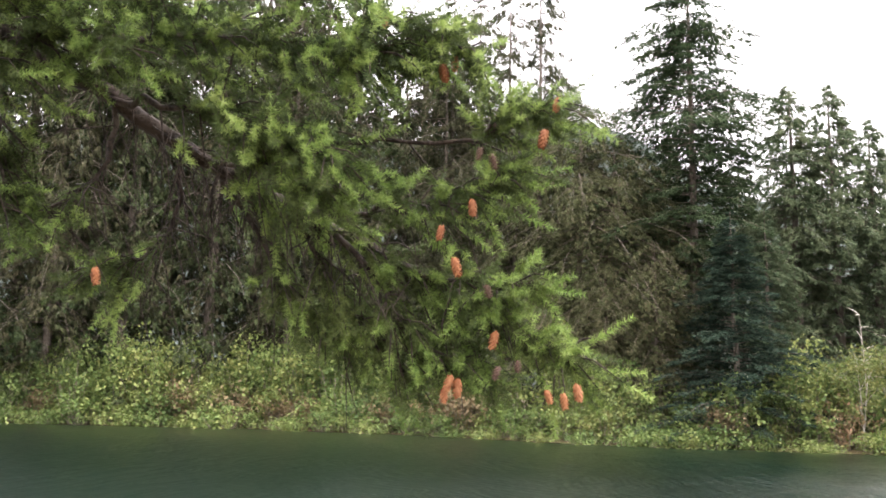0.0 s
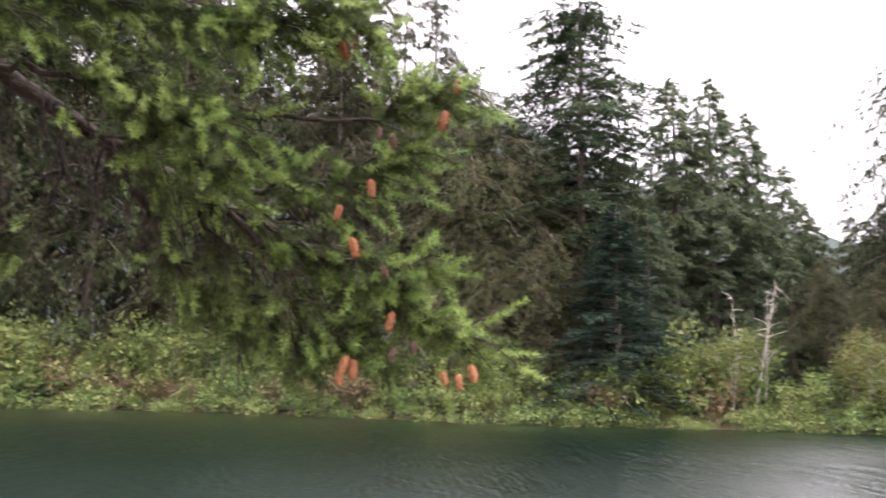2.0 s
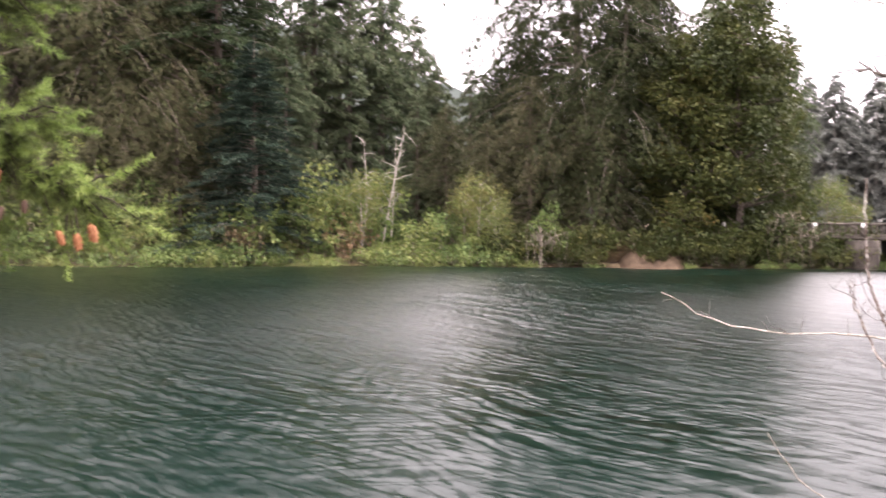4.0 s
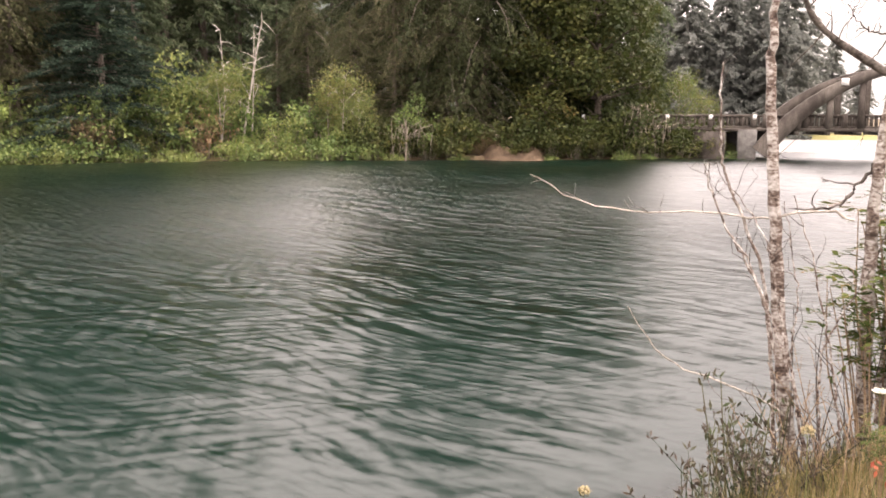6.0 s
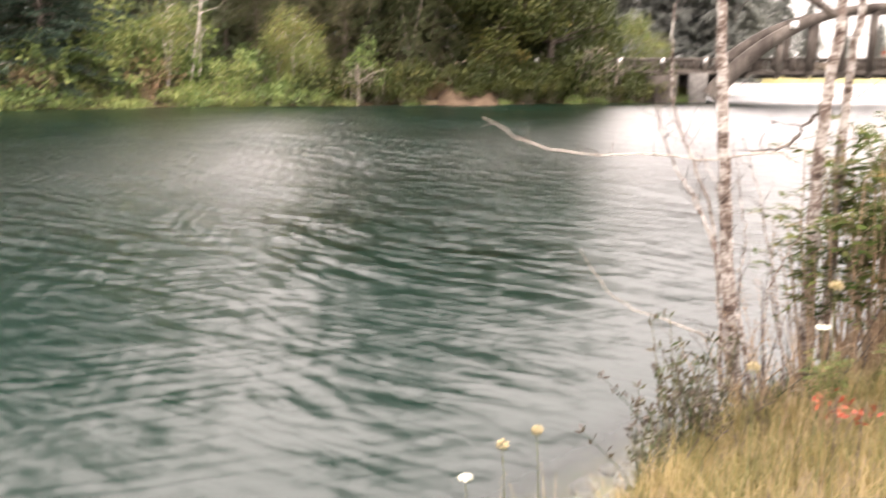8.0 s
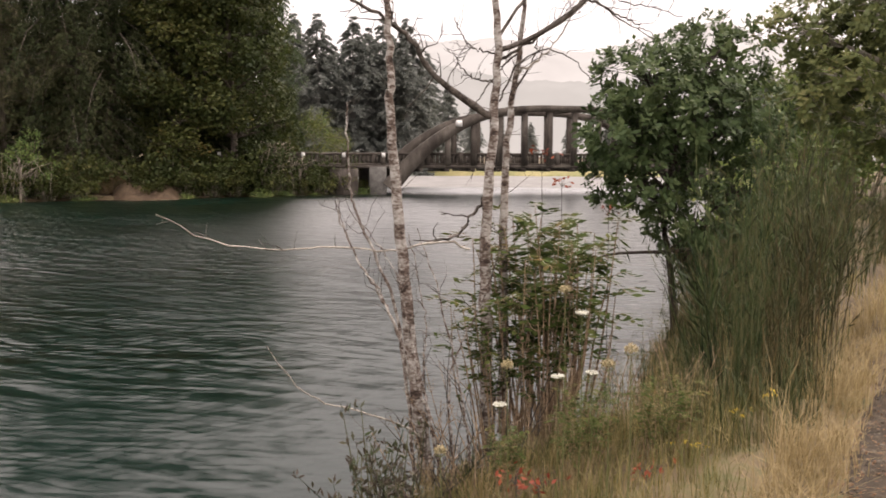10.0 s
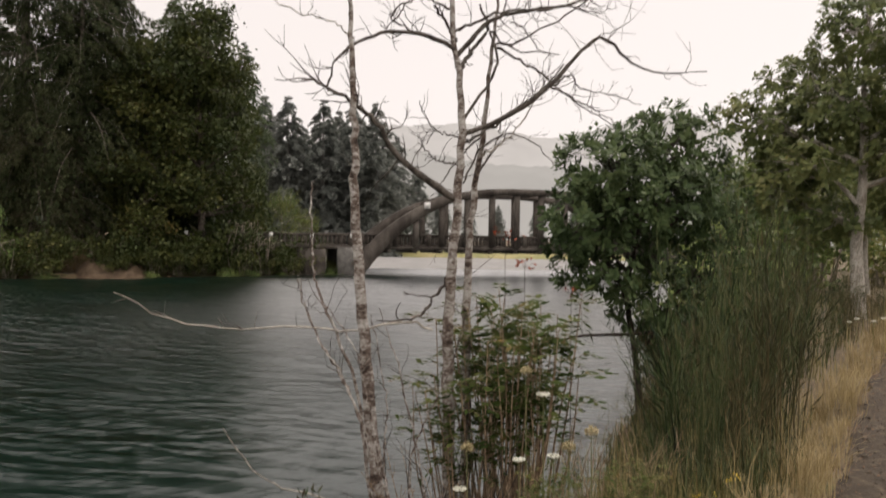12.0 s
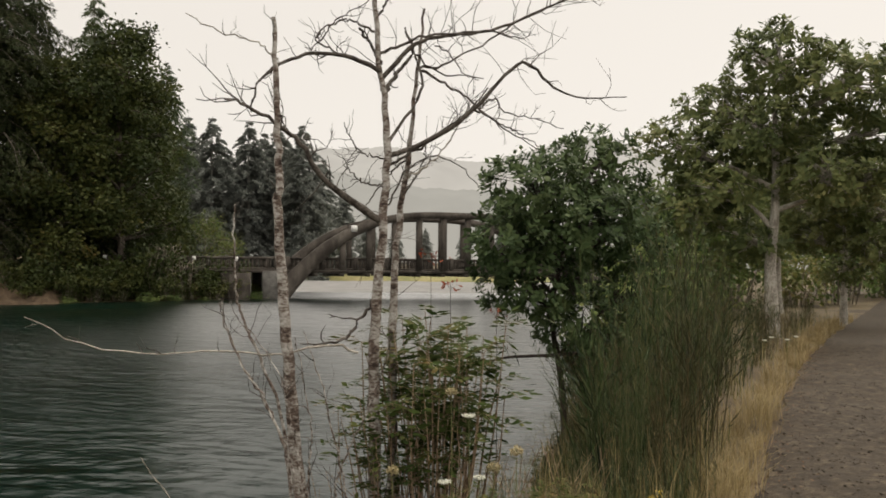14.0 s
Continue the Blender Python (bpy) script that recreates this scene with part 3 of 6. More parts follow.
# ---- plants ----
def conifer(seed, h, r, girth=0.016, base=0.06, droop=0.25, spray=0.55, width=0.13, ragged=0.25, dens=1.0, hang=0.3, lift=0.25, power=0.8, step_m=0.62, per=6, rmax=99.0):
    """Trunk, limbs and needle sprays of a conifer, foot at the origin."""
    rng = np.random.default_rng(seed)
    zt = np.linspace(-0.4, h, 14)
    rt = girth * h * (1 - np.clip(zt / h, 0, 1)) ** 0.8 + 0.015
    wob = np.cumsum(rng.normal(0, 0.03, (14, 2)), 0)
    trunk = tube(np.column_stack([wob, zt]), rt, 8, 0.05, rng)
    limbs, C, D, N, LL, WW = [], [], [], [], [], []
    z = base * h
    while z < h - 0.25:
        f = z / h
        env = min(rmax, r * (1 - f) ** power) * (0.6 + 0.4 * min(1, (f - base) / 0.12 + 0.35))
        for k in range(per if f < 0.85 else 4):
            a = rng.uniform(0, 2 * np.pi)
            ln = max(0.25, env * (1 + ragged * rng.normal()))
            zz = z + rng.uniform(-0.3, 0.3)
            dirv = np.array([np.cos(a), np.sin(a), 0])
            s = np.linspace(0, 1, 4)
            up = lift + 0.5 * max(0, f - 0.7) * 2
            pts = np.outer(s * ln, dirv) + np.array([0, 0, zz])
            pts[:, 2] += up * ln * s - (droop + up * 0.6) * ln * s ** 2 * 1.2
            limbs.append(tube(pts, np.linspace(0.012 + 0.006 * ln, 0.006, 4), 3))
            m = max(5, int(dens * (4 + ln * 6.2)))
            ss = rng.uniform(0.12, 1.0, m) ** 0.75
            base_p = np.outer(ss * ln, dirv) + np.array([0, 0, zz])
            base_p[:, 2] += up * ln * ss - (droop + up * 0.6) * ln * ss ** 2 * 1.2
            side = np.array([-dirv[1], dirv[0], 0])
            base_p += np.outer(rng.normal(0, 0.2, m) * ln * (1.15 - ss) + rng.normal(0, 0.12, m), side)
            base_p[:, 2] -= 0.25 * rng.uniform(0, 1, m) * hang * ln * 0.5
            for q in range(4):
                sg = (1, -1, 0, 0)[q]
                d = dirv * rng.uniform(0.3, 1.0, (m, 1)) + side * sg * rng.uniform(0.5, 1.1, (m, 1)) + side * rng.normal(0, 0.2, (m, 1))
                d[:, 2] += -hang * rng.uniform(0.4, 1.6, m) * (2.2 if q == 3 else 1.0) + (0.25 if q == 2 else 0)
                C.append(base_p + rng.normal(0, 0.06, (m, 3)))
                D.append(d)
                N.append(np.array([0, 0, 1.0]) + rng.normal(0, 0.5, (m, 3)))
                L = spray * (1.15 - 0.5 * ss) * rng.uniform(0.6, 1.3, m) * min(1, 0.45 + ln / 2.5)
                LL.append(L)
                WW.append(width * rng.uniform(0.7, 1.3, m))
        z += step_m * rng.uniform(0.7, 1.3) * (0.6 + 0.6 * (1 - f))
    crown = sprays(np.concatenate(C), np.concatenate(D), np.concatenate(N), np.concatenate(LL), np.concatenate(WW))
    return trunk, join(limbs), crown


def conifer_tree(name, label, seed, mat, at, limb_mat=None, trunk_mat=None, group="conifers of the far bank", **kw):
    t, l, c = conifer(seed, **kw)
    ob = thing(name, label, "tree", at, group)
    part("trunk", t, trunk_mat or M_TRUNK, ob, smooth=True)
    part("branchwork", l, limb_mat or M_TRUNK, ob)["kind"] = "stuff"
    part("crown", c, mat, ob)
    return ob


def broadleaf(seed, trunk_pts, r0, blobs, n_cl, per, leaf, cl_r, aspect=0.55, shell=0.55, up=0.4, whorl=False):
    """Trunk, limbs and leaves. blobs: (x, y, z, rx, ry, rz) lumps of the crown."""
    rng = np.random.default_rng(seed)
    T = spline(trunk_pts, 12)
    wood = [tube(T, r0 * np.linspace(1, 0.35, 12), 8, 0.04, rng)]
    C, D, N = [], [], []
    B = np.array(blobs, dtype=float)
    vol = B[:, 3] * B[:, 4] * B[:, 5]
    cnt = np.maximum(3, (n_cl * vol / vol.sum())).astype(int)
    for b, c in zip(B, cnt):
        ctr, rad = b[:3], b[3:]
        near = T[np.argmin(np.linalg.norm(T - (ctr - [0, 0, rad[2] * 1.2]), axis=1))]
        limb = spline([near, (near + ctr) / 2 + rng.normal(0, 0.08, 3) * rad + [0, 0, 0.1 * rad[2]], ctr], 7)
        wood.append(tube(limb, r0 * np.linspace(0.4, 0.12, 7), 5))
        v = unit(rng.normal(size=(c, 3)))
        rr = (shell + (1 - shell) * rng.uniform(0, 1, (c, 1)) ** 0.6)
        cc = ctr + v * rad * rr
        for q in range(0, c, 3):
            wood.append(tube(spline([limb[rng.integers(3, 7)], (ctr + cc[q]) / 2 + rng.normal(0, 0.08, 3), cc[q]], 5), r0 * np.linspace(0.12, 0.03, 5), 3))
        k = rng.poisson(per, c) + 2
        idx = np.repeat(np.arange(c), k)
        off = rng.normal(size=(len(idx), 3)) * cl_r
        if whorl:
            ax = unit(v + [0, 0, 0.6])[idx]
            rnd = unit(np.cross(ax, rng.normal(size=(len(idx), 3))))
            d = rnd + ax * rng.uniform(0.0, 0.9, (len(idx), 1))
            off = off * 0.35
            nn = ax - 0.3 * d
        else:
            d = unit(rng.normal(size=(len(idx), 3)) + 0.6 * v[idx] - [0, 0, 0.3])
            nn = rng.normal(size=(len(idx), 3)) * 0.6 + [0, 0, up] + 0.5 * v[idx]
        C.append(cc[idx] + off)
        D.append(d)
        N.append(nn)
    C = np.concatenate(C)
    L = leaf * rng.uniform(0.6, 1.3, len(C))
    return join(wood), leaves(C, np.concatenate(D), np.concatenate(N), L, L * aspect)


def shrub(seed, w, h, n_stem=16, n_leaf=900, leaf=0.13, aspect=0.6, low=0.15, arch=0.3):
    """Arching stems that carry tufts of leaves, fuller towards their ends."""
    rng = np.random.default_rng(seed)
    stems, C, D, N = [], [], [], []
    tufts = 7
    per = max(4, n_leaf // (n_stem * tufts))
    for k in range(n_stem):
        a = rng.uniform(0, 2 * np.pi)
        rad = w * 0.5 * math.sqrt(rng.uniform(0.02, 1))
        hh = h * rng.uniform(0.5, 1.0) * (1 - 0.35 * (rad / (w * 0.5)) ** 2)
        tip = np.array([np.cos(a) * rad, np.sin(a) * rad, hh])
        foot = np.array([np.cos(a), np.sin(a), 0]) * rad * 0.35 + [0, 0, -0.15]
        S = spline([foot, foot * 0.6 + tip * 0.4 + [0, 0, hh * arch], tip], 8)
        stems.append(tube(S[::2], np.linspace(0.022, 0.006, 4) * (h / 2.5) ** 0.5, 3))
        for q in range(tufts):
            u = 1.0 if q == 0 else low + (1 - low) * rng.uniform(0, 1) ** 0.7
            c = S[min(int(u * 7), 7)] + (rng.normal(size=3) * w * 0.1 * [1, 1, 0.6] if q else 0)
            r = 0.062 * w * rng.uniform(0.6, 1.35)
            v = unit(rng.normal(size=(per, 3)) + [0, 0, 0.35])
            C.append(c + v * r * rng.uniform(0.3, 1.1, (per, 1)) * [1, 1, 0.8])
            D.append(v + rng.normal(size=(per, 3)) * 0.5 - [0, 0, 0.25])
            N.append(v * 0.6 + rng.normal(size=(per, 3)) * 0.4 + [0, 0, 0.7])
    C = np.concatenate(C)
    C[:, 2] = np.abs(C[:, 2]) + 0.02
    L = leaf * rng.uniform(0.6, 1.4, len(C))
    return join(stems), leaves(C, np.concatenate(D), np.concatenate(N), L, L * aspect)


def spot(az, d, dz=-0.1):
    x, y = polar(az, d)
    return (x, y, float(ground_z(x, y)) + dz)


def turned(at, rz, s=1.0, sz=None):
    return Matrix.Translation(at) @ pose(0, 0, 0, 0, 0, rz) @ Matrix.Diagonal((s, s, sz or s, 1))


def copied(ob, at, rz, s=1.0, sz=None):
    c = copy_thing(ob, turned(at, rz))
    c.scale = (s, s, sz or s)
    return c


# conifers of the far bank: one of each habit, then repeats
dark_spruce = conifer_tree("spruce_tree", "tall dark green spruce with open layered branches", 11, M_GREENSPRUCE, spot(17.0, 71), h=39, r=10.5, rmax=5.6, girth=0.011, base=0.12, droop=0.22, spray=0.5, width=0.12, dens=1.45, ragged=0.34, power=0.62, step_m=0.82, per=9, hang=0.35, lift=0.2)
blue_spruce = conifer_tree("spruce_tree", "dense young blue-green spruce on the riverbank", 12, M_BLUE, spot(19.4, 63.5), h=16.2, r=6.8, base=0.03, droop=0.12, spray=0.42, width=0.1, dens=1.7, ragged=0.22, power=0.9, step_m=0.5, per=9, lift=0.24, hang=0.12)
grey_fir = conifer_tree("fir_tree", "old fir hung with grey lichen and bare twigs", 13, M_GREYFIR, spot(9.6, 71), M_TRUNK, h=27, r=11, rmax=7.0, base=0.1, droop=0.42, spray=0.55, width=0.075, dens=1.1, ragged=0.35, hang=0.7, power=0.5, step_m=0.7, per=8)
tall_fir = conifer_tree("fir_tree", "broad tall green fir with drooping boughs", 14, M_DARKFIR, spot(40.4, 72), h=34, r=12, rmax=6.6, base=0.08, droop=0.42, spray=0.6, width=0.1, ragged=0.4, hang=0.75, power=0.58, step_m=0.85, per=7, dens=1.3)
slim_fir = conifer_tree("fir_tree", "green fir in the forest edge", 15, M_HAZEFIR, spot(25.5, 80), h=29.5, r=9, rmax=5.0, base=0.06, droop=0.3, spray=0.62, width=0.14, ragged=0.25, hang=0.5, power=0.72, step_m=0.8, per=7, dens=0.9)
bare_fir = conifer_tree("fir_tree", "thin half-dead fir with sparse lichen-hung top", 17, M_MOSSY, spot(7.2, 73), M_TRUNK, h=41, r=6, rmax=3.8, girth=0.008, base=0.25, droop=0.35, spray=0.55, width=0.09, ragged=0.5, hang=0.9, power=0.6, step_m=1.2, per=5, dens=1.3)
back_fir = conifer_tree("fir_tree", "dark fir deep in the forest", 18, M_SPRUCE, spot(13, 92), h=29, r=9, rmax=5.4, base=0.05, droop=0.32, spray=0.9, width=0.27, ragged=0.25, hang=0.5, power=0.68, step_m=1.2, per=6, dens=0.42)
old_fir = conifer_tree("fir_tree", "old dark fir with dead lower branches hung with lichen", 19, M_SPRUCE, spot(-14.5, 84), M_TRUNK, h=50, r=11, rmax=6.5, girth=0.011, base=0.1, droop=0.45, spray=0.85, width=0.17, ragged=0.35, hang=0.9, power=0.5, step_m=1.1, per=6, dens=0.55)
mossy_fir = conifer_tree("fir_tree", "grey-brown fir thick with hanging lichen", 20, M_MOSSY, spot(-9.5, 83), M_TRUNK, h=40, r=11, rmax=6.8, girth=0.011, base=0.14, droop=0.5, spray=0.8, width=0.13, ragged=0.4, hang=1.1, power=0.5, step_m=1.05, per=6, dens=0.6)
rng = np.random.default_rng(5)
UPSTREAM = [
    (-28, 88, old_fir, 1.0), (-22, 90, mossy_fir, 1.3), (-17, 91, mossy_fir, 1.35), (-12.2, 90, mossy_fir, 1.35), (-7.6, 90, mossy_fir, 1.3), (-26, 93, mossy_fir, 1.35), (-24, 86, mossy_fir, 1.0), (-19.5, 85, old_fir, 0.95),
    (-5.5, 83, old_fir, 0.92), (-2.3, 82, mossy_fir, 0.95), (0.6, 79, mossy_fir, 0.88), (3.0, 78, bare_fir, 1.0), (4.8, 78, bare_fir, 1.05), (5.3, 76, mossy_fir, 0.72), (1.2, 80, bare_fir, 1.0), (-20, 98, old_fir, 1.1),
    (-9.8, 98, old_fir, 1.1), (-1, 92, back_fir, 1.4), (2.0, 90, back_fir, 1.3),
]
MIDDLE = [
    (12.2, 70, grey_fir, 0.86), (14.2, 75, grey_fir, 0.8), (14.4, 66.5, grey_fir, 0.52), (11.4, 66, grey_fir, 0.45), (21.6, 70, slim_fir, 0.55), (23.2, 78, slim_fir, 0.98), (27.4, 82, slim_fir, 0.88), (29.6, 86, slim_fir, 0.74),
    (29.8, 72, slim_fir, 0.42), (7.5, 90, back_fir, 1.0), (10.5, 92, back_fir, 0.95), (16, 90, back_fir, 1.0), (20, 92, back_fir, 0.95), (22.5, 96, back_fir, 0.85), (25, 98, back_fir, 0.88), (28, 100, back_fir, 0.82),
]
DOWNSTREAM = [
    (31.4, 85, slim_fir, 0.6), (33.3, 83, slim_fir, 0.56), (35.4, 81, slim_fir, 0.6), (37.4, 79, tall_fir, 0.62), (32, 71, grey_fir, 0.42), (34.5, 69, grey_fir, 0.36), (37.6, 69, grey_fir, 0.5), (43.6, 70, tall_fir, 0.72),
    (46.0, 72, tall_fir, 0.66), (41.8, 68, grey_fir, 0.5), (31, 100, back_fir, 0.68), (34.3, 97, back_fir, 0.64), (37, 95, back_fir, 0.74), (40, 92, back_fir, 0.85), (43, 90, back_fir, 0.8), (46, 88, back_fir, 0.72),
    (49, 84, back_fir, 0.7),
]
for az, d, src, s in UPSTREAM + MIDDLE + DOWNSTREAM:
    copied(src, spot(az + rng.uniform(-0.3, 0.3), d), rng.uniform(0, 360), s, s * rng.uniform(0.95, 1.05))

# firs beyond the bridge, mist put into their pale needles and bark
far_fir = conifer_tree("fir_tree", "distant fir with mist painted into its pale grey colour", 16, M_FARFIR, spot(56.1, 150), M_MISTBARK, M_MISTBARK, group="firs beyond the bridge", h=30, r=8, rmax=5.2, base=0.04, droop=0.35, spray=0.8, width=0.4, ragged=0.25, hang=0.5, power=0.72, step_m=1.0, per=7, dens=0.75)
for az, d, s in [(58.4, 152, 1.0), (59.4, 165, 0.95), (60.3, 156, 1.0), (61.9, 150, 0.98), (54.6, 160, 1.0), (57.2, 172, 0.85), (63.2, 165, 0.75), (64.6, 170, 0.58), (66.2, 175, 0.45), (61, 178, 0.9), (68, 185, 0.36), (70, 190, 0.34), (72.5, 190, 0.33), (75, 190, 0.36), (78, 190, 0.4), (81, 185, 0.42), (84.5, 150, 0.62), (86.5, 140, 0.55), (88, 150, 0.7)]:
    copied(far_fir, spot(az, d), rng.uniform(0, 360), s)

# maple and other broadleaf trees of the far bank
rb = np.random.default_rng(210)
lumps = []
for z_ in np.arange(1.2, 20.5, 1.5):
    ring = (4.6 if z_ < 9 else 4.6 - 0.3 * (z_ - 9)) * (0.75 if z_ < 2 else 1)
    for q in range(4):
        a_ = rb.uniform(0, 6.28)
        rr_ = ring * rb.uniform(0.45, 0.95)
        s_ = rb.uniform(1.0, 1.9)
        lumps.append((rr_ * math.cos(a_), rr_ * math.sin(a_), z_ + rb.uniform(-0.6, 0.6), s_ * 1.1, s_ * 1.1, s_ * 0.75))
w, c = broadleaf(21, [(0, 0, -0.4), (0.3, 0, 5), (0.1, 0.2, 12), (0, 0, 19)], 0.3, lumps, 1500, 17, 0.3, 0.34, 0.75, 0.5)
maple = thing("maple_tree", "large maple turning yellow at the water's edge", "tree", spot(50.6, 69), "broadleaf trees of the far bank")
part("trunk", w, M_TRUNK, maple, smooth=True)
part("crown", c, M_MAPLE, maple)
maple.scale = (1.05, 1.05, 0.98)
copied(maple, spot(47.6, 69), 140, 1.0, 0.82)
copied(maple, spot(51.8, 76), 250, 0.8)
copied(slim_fir, spot(53.3, 82), 20, 0.55, 0.66)
copied(slim_fir, spot(49.0, 76), 80, 0.6, 0.8)
w, c = broadleaf(22, [(0, 0, -0.3), (0.1, 0, 2), (0.0, 0.1, 5)], 0.07,
                 [(0, 0, 6, 1.5, 1.5, 1.0), (0.8, 0, 5, 1.3, 1.3, 0.9), (-0.9, 0.2, 4.8, 1.3, 1.3, 0.9), (0.2, -0.7, 4.0, 1.2, 1.2, 0.8), (-0.4, -0.6, 3, 1.2, 1, 0.7)], 150, 14, 0.16, 0.3, 0.7)
aspen = thing("aspen_tree", "small pale-trunked tree with yellowing leaves", "tree", spot(26.3, 62), "broadleaf trees of the far bank")
part("trunk", w, M_PALE, aspen, smooth=True)
part("crown", c, M_YELLOW, aspen)
for az, d, s in [(27.6, 64, 0.95), (24.8, 64, 0.8), (34.2, 62, 0.95), (33.2, 63, 0.75), (35.2, 61, 0.7), (55.8, 78, 0.95), (57.2, 80, 0.8)]:
    copied(aspen, spot(az, d), rng.uniform(0, 360), s)

# shrubs along the far bank
kinds = []
for k, (name, label, mat, w_, h_, n_, lf) in enumerate([
        ("shrub", "dense green riverside shrub with small leaves", M_BUSH, 4.4, 4.2, 1500, 0.26),
        ("shrub", "rounded light green bramble shrub", M_BUSH, 3.8, 2.9, 1250, 0.24),
        ("shrub", "yellow-green willow shrub at the water's edge", M_YELLOW, 3.4, 3.2, 1100, 0.24),
        ("shrub", "brown half-dry shrub on the bank", M_DRYBUSH, 3.4, 2.8, 1100, 0.22),
        ("shrub", "tall green alder shrub", M_BUSH, 4.4, 6.0, 1800, 0.27),
        ("shrub", "low overhanging green bramble", M_BUSH, 4.2, 1.8, 1250, 0.24),
        ("shrub", "dark green foliage hanging over the water", M_MAPLE, 4.4, 3.4, 1600, 0.26),
        ("shrub", "tall rounded light green willow thicket", M_BUSH, 6.6, 6.0, 4200, 0.24),
        ("shrub", "wide bluish green bramble mound", M_BRAMBLE, 6.2, 4.2, 4000, 0.24)]):
    st, lv = shrub(40 + k, w_, h_, 26 if k < 7 else 60, n_, lf)
    ob = thing(name, label, "shrub", (0, 0, 0), "shrubs along the far bank")
    part("stemwork", st, M_DEAD, ob)["kind"] = "stuff"
    part("leaves", lv, mat, ob)
    kinds.append(ob)
used = set()


def far_shrub(k, x, off, s, rz):
    y = float(np.interp(x, FAR_X, FAR_Y)) + off
    at = (x, y, float(ground_z(x, y)) - 0.05)
    if k not in used:
        used.add(k)
        kinds[k].location, kinds[k].rotation_euler, kinds[k].scale = at, (0, 0, radians(rz)), (s, s, s)
    else:
        copied(kinds[k], at, rz, s)


x = -42.0
while x < 62:
    for off0, choices, grow in ((-0.4, (5, 5, 1, 5), 0.75), (1.2, (1, 0, 3, 2, 1), 0.9), (3.6, (0, 4, 2, 1, 0), 1.05), (6.6, (4, 7, 0), 1.1)):
        k = choices[rng.integers(len(choices))]
        if x < 4 and off0 > 3:
            k = (0, 4, 7, 8)[rng.integers(4)]
        s = rng.uniform(0.75, 1.15) * grow * (1.3 if x < 4 and k < 7 else 1.0)
        if (off0 > 6 and x > 5) or (off0 < 3 and 41.3 < x < 44.8):
            continue
        if x > 36:
            s *= 0.55
            if rng.uniform() < 0.45:
                continue
        far_shrub(k, x + rng.uniform(-0.8, 0.8), off0 + rng.uniform(-0.3, 0.3), s * (0.85 + 0.45 * rng.uniform() ** 2), rng.uniform(0, 360))
    x += 2.1 if x < 20 else 2.0
for x in np.arange(35.5, 60, 1.9):
    if 41.3 < x < 44.8:
        continue
    far_shrub(6, x + rng.uniform(-0.6, 0.6), rng.uniform(-0.2, 0.4), rng.uniform(0.5, 0.8), rng.uniform(0, 360))
    far_shrub(6, x + rng.uniform(-0.6, 0.6), rng.uniform(1.4, 2.6), rng.uniform(0.8, 1.25), rng.uniform(0, 360))
for az, d, s in [(-12, 79, 1.35), (-10.5, 78.5, 1.2), (-22, 81, 1.1), (-5, 76, 0.9), (12.6, 64, 0.95), (14.2, 63, 0.8), (22.6, 62, 0.9), (23.8, 62, 0.8), (38.8, 62, 0.75)]:
    X, Y = polar(az, d)
    copied(kinds[4], (X, Y, float(ground_z(X, Y)) - 0.05), 30 * s, s)

for x, off, s_ in ((41.6, 2.4, 0.5), (42.6, 3.0, 0.6), (43.7, 2.6, 0.45), (44.6, 2.9, 0.6), (42.1, 3.8, 0.8), (44.0, 4.0, 0.8)):
    far_shrub(6 if s_ > 0.7 else 3, x, off, s_, 90 * x)

# pale leaning snags, a bare slipped bank and hanging dry roots
M_SLIP = rough_mat("slipped_earth", [(0.2, (0.03, 0.02, 0.012)), (0.5, (0.068, 0.046, 0.028)), (0.8, (0.105, 0.075, 0.046))], scale=1.4, fine=10, bump=0.8, bump_dist=0.15)


def snag(az0, el0, az1, el1, d, r, seed):
    rs = np.random.default_rng(seed)
    a = np.array([*polar(az0, d), 2.7 + d * math.tan(radians(el0))])
    b = np.array([*polar(az1, d), 2.7 + d * math.tan(radians(el1))])
    foot = a + (a - b) * ((a[2] - float(ground_z(a[0], a[1])) + 0.2) / (b[2] - a[2]))
    S = spline([foot, (foot + b) / 2 + rs.normal(0, 0.1, 3), b], 12)
    ob = thing("dead_tree", "pale leaning dead trunk with bare stubs", "tree", tuple(foot), "snags of the far bank")
    t = tube(S - foot, np.linspace(r, r * 0.3, 12), 7, 0.06, rs)
    part("trunk", t, M_PALE, ob, smooth=True)
    tw = []
    for q in range(16):
        i = rs.integers(4, 12)
        v = unit(rs.normal(size=3) + [0, 0, 0.5])
        L = rs.uniform(0.4, 1.5)
        tw.append(tube(np.array([S[i], S[i] + v * L * 0.5 + [0, 0, 0.05], S[i] + v * L]) - foot, [0.035, 0.025, 0.012], 4))
    part("stubs", join(tw), M_PALE, ob)["kind"] = "stuff"


snag(28.2, 1.4, 29.1, 6.3, 62.5, 0.1, 1)
snag(28.4, 1.6, 28.6, 6.0, 62.8, 0.06, 2)
snag(26.4, 2.0, 26.5, 5.6, 62.2, 0.055, 3)
na, nz = np.linspace(0, 1, 22), np.linspace(0, 1, 9)
NA, NZ = np.meshgrid(na, nz, indexing="ij")
sl_az = np.radians(43.2 + 4.4 * NA)
sl_d = 60.2 + 2.6 * NZ + 0.35 * bumps(NA * 6, NZ * 4, 0.7) + 1.6 * (2 * NA - 1) ** 2
sl_z = -0.2 + 1.5 * NZ * (1 - 0.7 * (2 * NA - 1) ** 4) * (0.8 + 0.2 * np.sin(9 * NA)) + 0.12 * bumps(NA * 9, NZ * 7, 0.6, 2.0)
